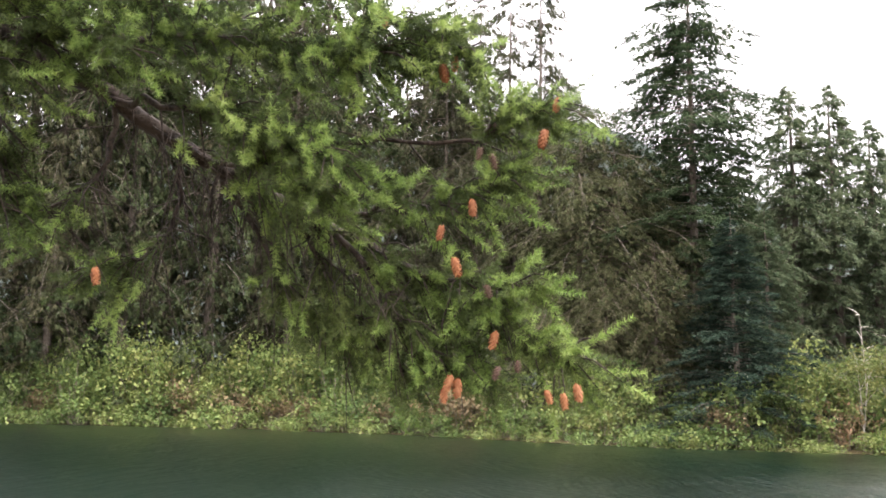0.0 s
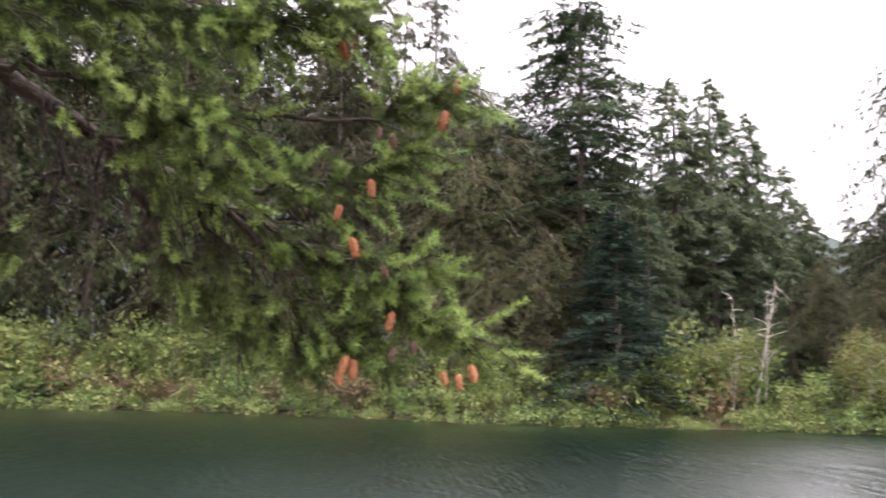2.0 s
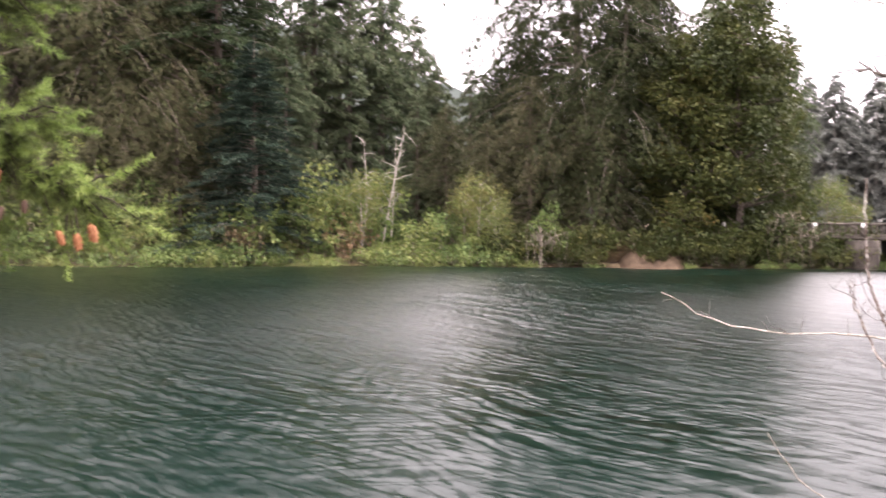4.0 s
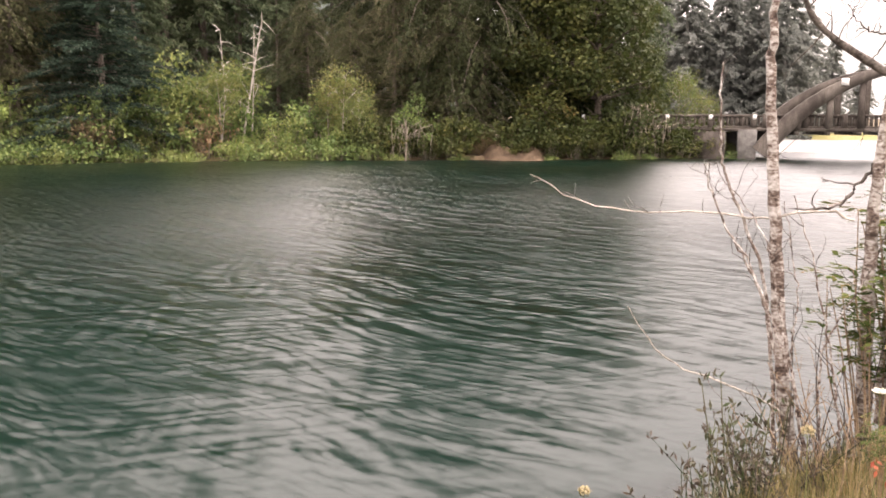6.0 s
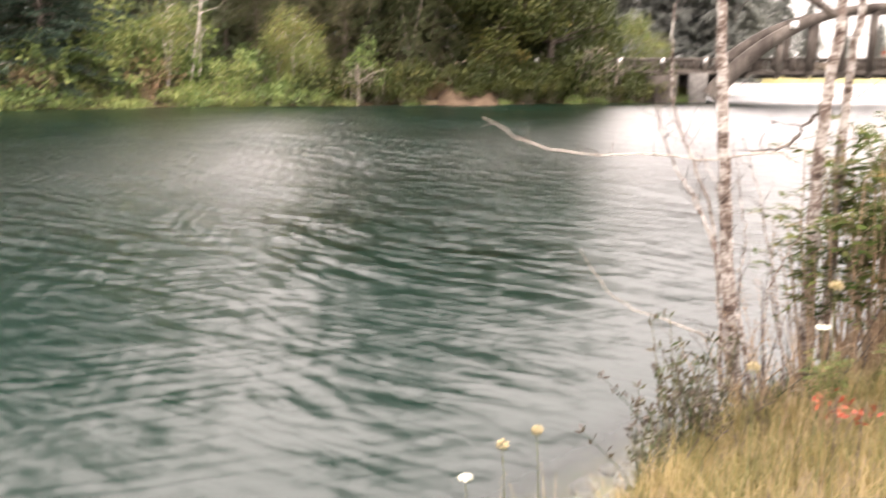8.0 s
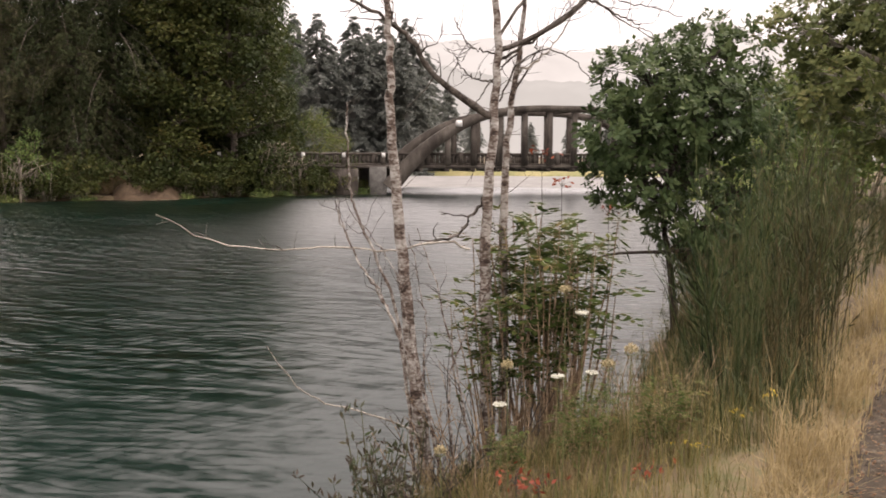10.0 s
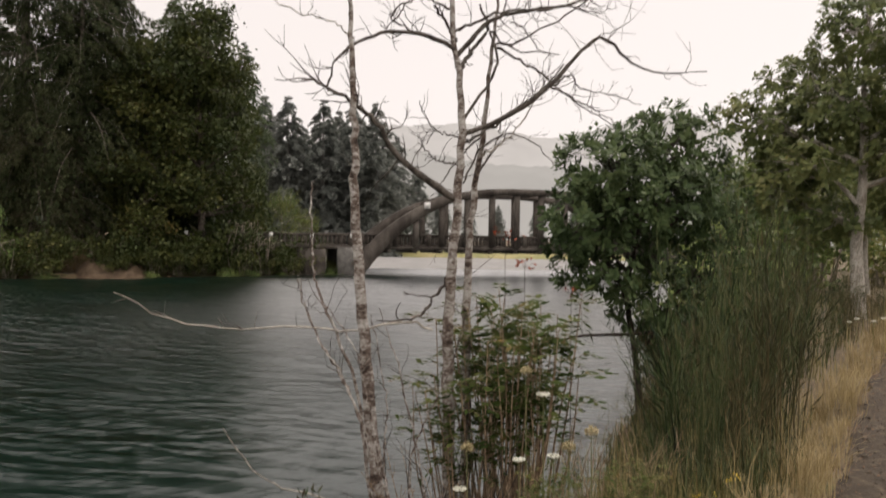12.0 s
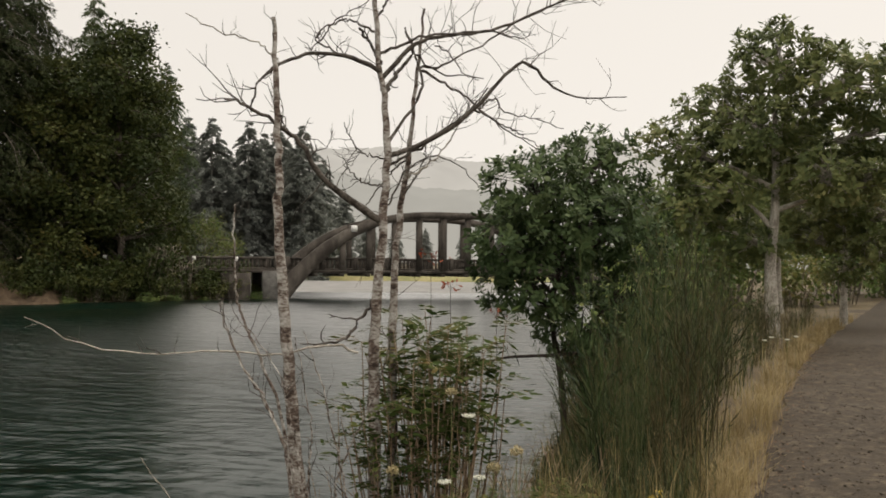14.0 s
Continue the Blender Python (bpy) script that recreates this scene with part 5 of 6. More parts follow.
bough([(-1.62, 2.99, 4.05), (-1.4, 2.8, 3.95), (-1.15, 2.65, 3.9), (-0.9, 2.55, 3.8)], 0.012, 0.004, 14, 45, 0.09, 0.26, 0.3, 10)
bough([(-2.3, 2.75, 4.5), (-1.9, 2.7, 4.12), (-1.55, 2.65, 3.9), (-1.3, 2.55, 3.75)], 0.016, 0.005, 14, 55, 0.09, 0.3, 0.3, 10)
bough([(-2.1, 2.85, 4.35), (-1.7, 3.0, 4.3), (-1.2, 3.1, 4.25), (-0.8, 3.15, 4.2)], 0.016, 0.005, 14, 60, 0.09, 0.3, 0.2, 6)
bough([(-1.62, 2.99, 4.05), (-1.3, 2.8, 4.15), (-0.95, 2.6, 4.2), (-0.7, 2.5, 4.2)], 0.012, 0.004, 14, 60, 0.09, 0.28, 0.2, 6)
bough([(-0.5, 3.14, 3.45), (-0.35, 3.1, 3.2), (-0.2, 3.08, 3.0), (-0.05, 3.05, 2.86)], 0.012, 0.004, 14, 70, 0.09, 0.26, 0.2, 20, 0.12)
bough([(-0.75, 3.16, 3.55), (-0.6, 3.14, 3.32), (-0.45, 3.12, 3.12), (-0.3, 3.1, 2.98)], 0.012, 0.004, 14, 60, 0.09, 0.26, 0.3, 26, 0.15)
bough([(-0.06, 3.1, 3.23), (0.05, 3.08, 3.1), (0.15, 3.05, 2.98), (0.22, 3.02, 2.88)], 0.01, 0.004, 12, 60, 0.085, 0.22, 0.2, 10, 0.2)
bough([(-0.5, 2.8, 3.94), (-0.2, 2.72, 3.98), (0.0, 2.66, 3.93), (0.14, 2.6, 3.86)], 0.01, 0.004, 12, 75, 0.085, 0.22, 0.2, 4)
bough([(-1.62, 2.99, 4.05), (-1.5, 2.9, 3.75), (-1.42, 2.85, 3.5), (-1.38, 2.8, 3.35)], 0.012, 0.004, 12, 40, 0.09, 0.26, 0.4, 20, 0.4)
t = join(bare)
part("twigwork", (t[0] - FOOT, t[1]), M_LIMB, fir)["kind"] = "stuff"
for fresh, mat in ((False, M_NEEDLE), (True, M_FRESH)):
    C, D, N, LN = [], [], [], []
    for b, d, L, new_growth in shoots:
        if new_growth != fresh:
            continue
        k = int((24 + 640 * L) if fresh else (20 + 430 * L))
        u = rngn.uniform(0, 1, (k, 1))
        a = unit(np.cross(d, rngn.normal(size=(k, 3))))
        C.append(b + d * L * u - FOOT)
        D.append(a + d * rngn.uniform(0.35, 0.8, (k, 1)))
        N.append(rngn.normal(size=(k, 3)))
        LN.append((0.033 if fresh else 0.032) * rngn.uniform(0.8, 1.15, k) * (1.0 - 0.35 * u[:, 0]))
    nd = part("needles", sprays(np.concatenate(C), np.concatenate(D), np.concatenate(N), np.concatenate(LN), 0.0031), mat, fir, "bright yellow-green fresh needles" if fresh else "dark green older needles")
    nd["kind"] = "stuff"


def cone_geo(seed, L, open_):
    rng = np.random.default_rng(seed)
    z = np.linspace(0, -L, 9)
    core = tube(np.column_stack([np.zeros(9), np.zeros(9), z]), L * np.array([0.05, .17, .21, .22, .21, .18, .14, .09, .03]), 8)
    C, D, N = [], [], []
    for k in range(48):
        f = (k + 0.5) / 48
        a = k * 2.39996
        r = L * 0.2 * math.sin(math.pi * (0.12 + 0.82 * f)) ** 0.7
        o = np.array([math.cos(a), math.sin(a), 0])
        C.append(o * r + [0, 0, -L * f * 0.95 + 0.12 * L])
        D.append(o * open_ + [0, 0, -1.0])
        N.append(o)
    sc = leaves(np.array(C), np.array(D), np.array(N), 0.3 * L, 0.26 * L, 0.65)
    return join([core, sc])


M_CONE = leaf_mat("orange_cone_scales", [(0.13, 0.045, 0.02), (0.21, 0.08, 0.034), (0.31, 0.145, 0.066)], through_light=0.05)
M_OLDCONE = leaf_mat("dark_cone_scales", [(0.05, 0.03, 0.022), (0.09, 0.055, 0.04), (0.14, 0.09, 0.07)], through_light=0.0)
cone_me = mesh_of("cone", cone_geo(1, 0.085, 0.85), M_CONE)
old_me = mesh_of("old_cone", cone_geo(2, 0.07, 1.5), M_OLDCONE)


def hang_cone(p, me, label, i):
    ob = new("cone", me)
    ob.parent = fir
    ob.location = Vector(p) - Vector(FOOT) + Vector((0, 0, 0.04))
    ob.rotation_euler = (0.25 * math.sin(i * 2.1), 0.25 * math.cos(i * 1.3), i)
    k = 0.54 + 0.2 * ((i * 37) % 10) / 10
    ob.scale = (k * 0.78, k * 0.78, k)
    ob["label"] = label


for i, p in enumerate([(0.41, 2.46, 3.61), (0.37, 2.46, 3.51), (0.16, 2.58, 3.32), (0.07, 2.6, 3.24), (0.11, 2.6, 3.14), (0.11, 2.75, 2.79), (0.09, 2.76, 2.75), (0.13, 2.76, 2.78), (0.50, 2.71, 2.77), (0.46, 2.72, 2.74), (0.41, 2.73, 2.75), (0.25, 2.75, 2.93), (-0.97, 2.58, 3.08), (0.10, 2.6, 3.79), (0.06, 2.6, 3.76), (-0.13, 2.6, 3.93)]):
    hang_cone(p, cone_me, "orange-brown ripe fir cone", i)
for i, p in enumerate([(0.18, 2.5, 3.46), (0.215, 2.5, 3.44), (0.26, 2.75, 2.82), (0.32, 2.74, 2.84), (0.23, 2.7, 3.63), (0.22, 2.75, 3.08)]):
    hang_cone(p, old_me, "dark open old fir cone", i + 3)

# ---- trees of the near bank ----
w, c = broadleaf(31, [(0, 0, -0.3), (0.1, 0.1, 0.6), (0.0, 0.2, 1.5), (0.1, 0, 2.6)], 0.055,
                 [(0.45, -0.3, 3.3, 0.75, 0.7, 0.5), (-0.45, 0.35, 2.95, 0.75, 0.7, 0.5), (0.1, 0.0, 2.6, 1.0, 0.9, 0.6), (0.8, -0.6, 2.5, 0.7, 0.7, 0.6), (-0.75, 0.6, 2.3, 0.7, 0.6, 0.5), (0.9, -0.8, 1.8, 0.6, 0.6, 0.5), (-0.3, 0.4, 1.8, 0.7, 0.7, 0.5), (0.2, -0.2, 1.3, 0.8, 0.7, 0.45), (0.5, -0.4, 0.9, 0.7, 0.7, 0.4)], 900, 21, 0.1, 0.1, 0.45, 0.5, whorl=True)
lb_ = tube(spline([(-0.1, -0.2, 1.0), (-0.38, 0.05, 0.98), (-0.65, 0.66, 0.95), (-0.86, 0.9, 0.87)], 9), np.linspace(0.03, 0.01, 9), 6)
w = join([w, lb_])
laurel = thing("laurel_tree", "dense dark green glossy-leaved tree over the water", "tree", (11.75, 2.15, float(ground_z(11.75, 2.15)) + 0.05), "trees of the near bank")
part("trunk", w, M_LIMB, laurel, smooth=True)
part("crown", c, M_LAUREL, laurel)
laurel.scale = (1.05, 1.05, 1.1)

w, c = broadleaf(32, [(0, 0, -0.3), (0.1, 0.1, 1.6), (-0.1, 0.0, 3.2), (0.2, 0, 5.2)], 0.17,
                 [(0, 0.0, 6.5, 1.3, 1.3, 0.9), (1.2, 1.2, 5.6, 1.2, 1.2, 0.8), (-0.8, -1.4, 5.8, 1.3, 1.3, 0.8), (0.2, 2.2, 4.6, 1.1, 1.1, 0.7), (0.3, -2.3, 5.0, 1.2, 1.2, 0.8), (0, 1.2, 3.6, 1.2, 1.2, 0.7), (0, -1.2, 3.8, 1.4, 1.4, 0.8), (0.3, 2.0, 3.0, 1.0, 1.0, 0.6), (0.2, 0.2, 4.9, 1.5, 1.5, 0.9), (-0.3, -2.6, 3.8, 1.0, 1.0, 0.7), (0.5, 0.5, 2.4, 1.0, 1.0, 0.6)], 1150, 19, 0.16, 0.16, 0.5, 0.45, whorl=True)
big = thing("broadleaf_tree", "spreading olive-green tree with pale slender trunk beside the path", "tree", (21.4, -0.85, float(ground_z(21.4, -0.85)) - 0.1), "trees of the near bank")
part("trunk", w, M_PALE, big, smooth=True)
part("crown", c, M_BIGLEAF, big)
copied(big, (26.6, -2.85, 1.0), 130, 0.7)
w, c = broadleaf(33, [(0, 0, -0.3), (0.1, 0.1, 1.6), (-0.1, 0.0, 3.2), (0.2, 0, 5.4)], 0.17,
                 [(0, 0.0, 6.7, 1.5, 1.5, 1.0), (1.4, 1.2, 5.6, 1.4, 1.4, 0.9), (-1.0, -1.4, 5.8, 1.5, 1.5, 0.9), (0.3, 2.2, 4.4, 1.4, 1.4, 0.9), (0.3, -2.3, 4.6, 1.4, 1.4, 0.9), (0, 0.2, 3.4, 1.8, 1.8, 1.0), (0.2, 0.2, 5.0, 1.7, 1.7, 1.0), (-1.2, 1.0, 3.9, 1.4, 1.4, 0.9)], 300, 17, 0.3, 0.25, 0.5, 0.45)
far_big = thing("broadleaf_tree", "rounded olive-green tree further along the track", "tree", (34, -1.5, 1.0), "trees of the near bank")
part("trunk", w, M_PALE, far_big, smooth=True)
part("crown", c, M_BIGLEAF, far_big)
for q, (x_, y_, s_) in enumerate([(29, 0.8, 0.6), (42, 1.5, 0.9), (38, -9.5, 1.0), (52, -5, 1.0)]):
    copied(far_big, (x_, y_, 1.0), 70 * q, s_)

# undergrowth along the path behind the broom
for k_, (x_, y_, s_) in enumerate([(17, 1.8, 0.55), (20, 2.2, 0.6), (23, 1.6, 0.7), (26, 2.2, 0.8), (30, 0.8, 0.8), (33, 2, 0.9), (36, 0.2, 0.9), (28.5, -8.5, 0.7), (33, -9.8, 0.8), (40, -2.5, 1.0), (44, -4.5, 1.0), (46, 1, 1.1), (50, -10.5, 0.9), (56, -8.0, 1.0)]):
    copied(kinds[(0, 2, 4, 0)[k_ % 4]], (x_, y_, float(ground_z(x_, y_)) - 0.05), 47 * k_, s_)

# trees and shrubs closing the far end of the track
for k_, (x_, y_, s_) in enumerate([(58, -12.5, 1.1), (60, -5, 1.2), (66, -9, 1.2), (48, -13, 0.9), (70, -3, 1.2), (64, -16, 1.2)]):
    copied(far_big, (x_, y_, float(ground_z(x_, y_)) - 0.1), 61 * k_, s_)
for k_, (x_, y_, s_) in enumerate([(45, -7.9, 0.5), (52, -8.5, 0.8), (57, -9.5, 0.9), (60, -11, 1.0), (42, -11.5, 0.7), (38, -9.5, 0.5), (62, -7, 1.0)]):
    copied(kinds[(0, 4)[k_ % 2]], (x_, y_, float(ground_z(x_, y_)) - 0.05), 77 * k_, s_)


# ---- grasses, broom and flowers of the near bank ----
def blades(P, h, lean, w, rng, droop=0.4):
    """Bent grass blades of two segments from feet P."""
    n = len(P)
    a = rng.uniform(0, 2 * np.pi, n)
    d = np.column_stack([np.cos(a), np.sin(a), np.zeros(n)])
    s = np.column_stack([-np.sin(a), np.cos(a), np.zeros(n)])
    h = h[:, None]
    ln = (lean * rng.uniform(0.2, 1.4, n))[:, None]
    w = np.broadcast_to(np.asarray(w, dtype=float).reshape(-1, 1), (n, 1))
    up = np.array([[0, 0, 1.0]])
    m = P + up * h * 0.6 + d * ln * h * 0.3
    t = P + up * h * (1 - droop * ln * 0.5) + d * ln * h
    V = np.stack([P - s * w / 2, P + s * w / 2, m + s * w * 0.4, m - s * w * 0.4, t + s * w * 0.08, t - s * w * 0.08], 1).reshape(-1, 3)
    k = np.arange(n)[:, None] * 6
    F = np.concatenate([k + [0, 1, 2, 3], k + [3, 2, 4, 5]], 1).reshape(-1, 4)
    return V, F


def on_ground(x, y):
    return np.column_stack([x, y, ground_z(x, y) - 0.01])


rng = np.random.default_rng(9)


def kept(x, y):
    """Leaves the wet margin of the bank free of grass."""
    far = np.interp(np.degrees(np.arctan2(x, y)), [20, 45, 52, 57, 62], [2.4, 2.5, 2.8, 4.3, 5.6])
    ok = (np.hypot(x, y) < far) | (x > 5.6)
    return x[ok], y[ok]


def clumped(n, x0, x1, yfun, spread, k=14, power=1.0):
    """Feet of grass in tufts along a strip."""
    m = n // k
    cx = x0 + (x1 - x0) * rng.uniform(0, 1, m) ** power
    cy = yfun(cx, m)
    x = np.repeat(cx, k) + rng.normal(0, spread, m * k)
    y = np.repeat(cy, k) + rng.normal(0, spread, m * k)
    return x, y


x, y = clumped(8500, 2.6, 30, lambda x, m: path_edge(x) + 0.06 + (0.16 + 0.02 * x) * rng.uniform(0, 1, m) ** 1.2, 0.05, 14, 1.8)
g1 = blades(on_ground(x, y), rng.uniform(0.07, 0.25, len(x)) * (1.2 + 0.9 * np.sin(x * 3.1) * np.sin(x * 1.3 + y * 5)), 0.8, 0.0034 + 0.0002 * x, rng)
ob = part("dry_grass", g1, M_STRAW)
tagged(ob, "strip of pale straw-coloured dry grass beside the path", "grass", kind="stuff")
x, y = clumped(11000, 2.4, 7.5, lambda x, m: 0.5 + 2.3 * rng.uniform(0, 1, m) * np.clip(0.25 + (x - 2.4) / 2.5, 0, 1), 0.06, 12)
x, y = kept(x, y)
g2 = blades(on_ground(x, y), rng.uniform(0.08, 0.3, len(x)), 0.6, 0.004, rng)
ob = part("bank_grass", g2, M_GRASS)
tagged(ob, "mixed green and dry grass on the riverbank", "grass", kind="stuff")
x, y = clumped(2200, 1.8, 6.5, lambda x, m: 0.9 + 1.9 * rng.uniform(0, 1, m) * np.clip(0.3 + (x - 1.8) / 3, 0, 1), 0.05, 10)
x, y = kept(x, y)
g2 = blades(on_ground(x, y), rng.uniform(0.12, 0.38, len(x)), 0.7, 0.003, rng)
ob = part("dry_grass", g2, M_STRAW)
tagged(ob, "tufts of tall bleached grass on the riverbank", "grass", kind="stuff")
x, y = clumped(3600, 7, 30, lambda x, m: path_edge(x) + 0.5 + (2.3 + 0.1 * x) * rng.uniform(0, 1, m), 0.12, 12, 1.4)
g2 = blades(on_ground(x, y), rng.uniform(0.2, 0.5, len(x)), 0.5, 0.007, rng)
ob = part("bank_grass", g2, M_GRASS)
tagged(ob, "tall green grass under the broom", "grass", kind="stuff")


def broom_geo(seed, h, w, n):
    """Many upright forked whips with short green shoots."""
    rng = np.random.default_rng(seed)
    stems, C, D = [], [], []
    for k in range(n):
        a = rng.uniform(0, 2 * np.pi)
        rad = w * 0.5 * math.sqrt(rng.uniform(0, 1))
        foot = np.array([math.cos(a), math.sin(a), 0]) * rad * 0.65 + [0, 0, -0.1]
        hh = h * rng.uniform(0.45, 1.05) * (1.1 - 0.4 * (rad / (w * 0.5)) ** 2)
        tip = np.array([math.cos(a) * rad, math.sin(a) * rad, hh]) + rng.normal(0, 0.08, 3)
        S = spline([foot, foot * 0.45 + tip * 0.55 + [0, 0, 0.12 * hh], tip], 6)
        stems.append(tube(S[::2] if len(S) % 2 else S[[0, 2, 4, 5]], np.linspace(0.009, 0.002, 4), 3))
        for q in range(8):
            i = rng.integers(1, 5)
            b0 = S[i] + (S[i + 1] - S[i]) * rng.uniform()
            d0 = unit(unit(tip - foot) + rng.normal(0, 0.33, 3) + [0, 0, 0.3])
            L0 = rng.uniform(0.25, 0.6)
            m = 6
            u = rng.uniform(0.05, 1, (m, 1))
            C.append(b0 + d0 * L0 * u)
            D.append(d0 + rng.normal(0, 0.3, (m, 3)))
    C = np.concatenate(C)
    L = rng.uniform(0.07, 0.24, len(C))
    return join(stems), leaves(C, np.concatenate(D), rng.normal(size=(len(C), 3)), L, 0.0095, 0.4)


x, y = clumped(4200, 0.8, 5.2, lambda x, m: np.interp(x, NEAR_X, NEAR_Y) - 0.1 - 0.9 * rng.uniform(0, 1, m), 0.06, 10)
g2 = blades(on_ground(x, y), rng.uniform(0.05, 0.17, len(x)), 0.7, 0.004, rng)
ob = part("bank_grass", g2, M_GRASS)
tagged(ob, "short sparse grass on the wet margin of the bank", "grass", kind="stuff")
n_ = 260
az_ = np.radians(rng.uniform(22, 56, n_))
d_ = rng.uniform(2.3, 2.95, n_)
x, y = d_ * np.sin(az_), d_ * np.cos(az_)
g2 = blades(on_ground(x, y), rng.uniform(0.3, 0.62, n_), 0.45, 0.0032, rng, 0.8)
ob = part("dry_grass", g2, M_STRAW)
tagged(ob, "single tall straw stalks above the water's edge", "grass", kind="stuff")
M_TALLGRASS = leaf_mat("tall_bank_grass", [(0.014, 0.02, 0.007), (0.032, 0.044, 0.014), (0.07, 0.076, 0.026), (0.17, 0.13, 0.06)], patch=0.2, mottle=2.0, through_light=0.15, each=0.7)
M_BROOM2 = leaf_mat("olive_broom_stems", [(0.01, 0.013, 0.006), (0.026, 0.03, 0.011), (0.055, 0.052, 0.021), (0.105, 0.08, 0.04)], patch=0.3, through_light=0.1, each=0.8)
brooms = []
for k, (mat, lab) in enumerate([(M_BROOM, "upright dark green broom bush with whip-like stems"), (M_BROOM2, "olive-brown seeding broom bush with thin stems"), (M_BROOM, "low dense green broom bush")]):
    st, tw = broom_geo(61 + k, (1.75, 1.6, 1.2)[k], (0.95, 0.85, 1.0)[k], 17)
    bx, by = ((9.3, 0.62), (10.3, 1.2), (7.6, 0.8))[k]
    ob = thing("broom_shrub", lab, "shrub", (bx, by, float(ground_z(bx, by))), "broom along the path")
    part("stemwork", st, mat, ob)["kind"] = "stuff"
    part("shootwork", tw, mat, ob)["kind"] = "stuff"
    brooms.append(ob)


BROOM_AZ = [77, 80, 82, 84.5, 86.3, 88, 89.5, 91.5, 93, 95, 97]
BROOM_EL = [-13.5, -9, -3.6, -0.8, 1.4, 0.6, -0.6, -1.8, -1.0, -1.8, -2.0]


def broom_height(x, y):
    """The thicket rises from the water's edge towards the path."""
    az = math.degrees(math.atan2(x, y))
    top = np.interp(az, BROOM_AZ, BROOM_EL)
    edge = np.interp(az - 0.55 * math.degrees(0.4 / math.hypot(x, y)) * 1.2, BROOM_AZ, BROOM_EL)
    return 2.7 + math.hypot(x, y) * math.tan(radians(min(top, edge))) - float(ground_z(x, y))


for b_, h_ in zip(brooms, (1.75, 1.6, 1.2)):
    s_ = min(1.3, max(0.35, broom_height(b_.location.x, b_.location.y) / h_))
    b_.scale = (max(s_, 0.6), max(s_, 0.6), s_)
for k, (x, y) in enumerate([(8.2, 1.3), (8.6, 0.5), (9.6, 1.1), (10.4, 0.5), (11.0, 1.0), (11.3, 0.1), (11.9, 1.5), (12.5, 0.5), (13.2, 1.3), (13.6, -0.1), (14.6, 0.8), (15.4, -0.45), (16.4, 1.3), (17.2, 0.2), (18.0, -0.95), (18.8, 1.3), (19.8, -0.3), (21.5, 0.7), (22.3, -1.4), (24.2, -0.6), (26, -1.8), (28, -0.4), (30, -2.3), (33, -1.6), (7.0, 0.6), (7.2, 1.0), (7.5, 0.45), (6.3, 0.75), (6.7, 1.1), (6.6, 0.5), (6.0, 0.6), (7.9, 0.55), (8.9, 0.95), (9.1, 1.5), (9.8, 0.35), (10.0, 1.7), (10.7, 0.8), (11.5, 0.65), (12.0, 1.0), (12.9, 0.9), (12.8, 0.0), (14.0, 0.4), (14.3, 1.5), (15.8, 0.4), (16.5, -0.5), (17.8, 0.8)]):
    m_ = k * 2 % 3
    s_ = min(1.35, max(0.3, broom_height(x, y) * rng.uniform(0.5, 1.08) / (1.75, 1.6, 1.2)[m_]))
    copied(brooms[m_], (x + rng.uniform(-0.2, 0.2), y + rng.uniform(-0.15, 0.15), float(ground_z(x, y))), rng.uniform(0, 360), max(0.5, min(s_, 0.85)) * rng.uniform(0.75, 1.1) * (0.55 if math.degrees(math.atan2(x, y)) < 85.5 else 1.0), s_)

# low straggling broom down to the water's edge
for k, (x, y, s_) in enumerate([(8.7, 1.25, 0.42), (9.3, 1.5, 0.46), (10.0, 1.65, 0.5), (10.7, 1.85, 0.65), (11.4, 1.9, 0.75), (12.3, 1.9, 0.6), (12.6, 1.8, 0.8), (9.7, 1.25, 0.55), (10.9, 1.35, 0.6)]):
    copied(brooms[1 if k % 3 else 2], (x, y, float(ground_z(x, y))), 53 * k, s_ * 1.3, s_)

x, y = clumped(2600, 5.0, 8.5, lambda x, m: path_edge(x) + 0.35 + 0.95 * rng.uniform(0, 1, m), 0.09, 14)
g2 = blades(on_ground(x, y), rng.uniform(0.12, 0.5, len(x)) * rng.uniform(0.6, 1.2, len(x)), 0.6, 0.005, rng)
ob = part("bank_grass", g2, M_TALLGRASS)
tagged(ob, "tall green grass with dry seed stalks before the broom", "grass", kind="stuff")
x, y = clumped(9500, 5.2, 14.0, lambda x, m: np.interp(x, NEAR_X, NEAR_Y) - 0.05 - 1.3 * rng.uniform(0, 1, m), 0.08, 16)
g2 = blades(on_ground(x, y), rng.uniform(0.08, 0.3, len(x)) * rng.uniform(0.5, 1.2, len(x)), 0.5, 0.006, rng)
ob = part("bank_grass", g2, M_TALLGRASS)
tagged(ob, "dark green sedge along the edge of the water", "grass", kind="stuff")
x, y = clumped(350, 5.0, 9.5, lambda x, m: path_edge(x) + 0.3 + 1.1 * rng.uniform(0, 1, m), 0.1, 7)
g2 = blades(on_ground(x, y), rng.uniform(0.3, 0.8, len(x)), 0.45, 0.004, rng, 0.7)
ob = part("dry_grass", g2, M_STRAW)
tagged(ob, "scattered tall straw stalks before the broom", "grass", kind="stuff")

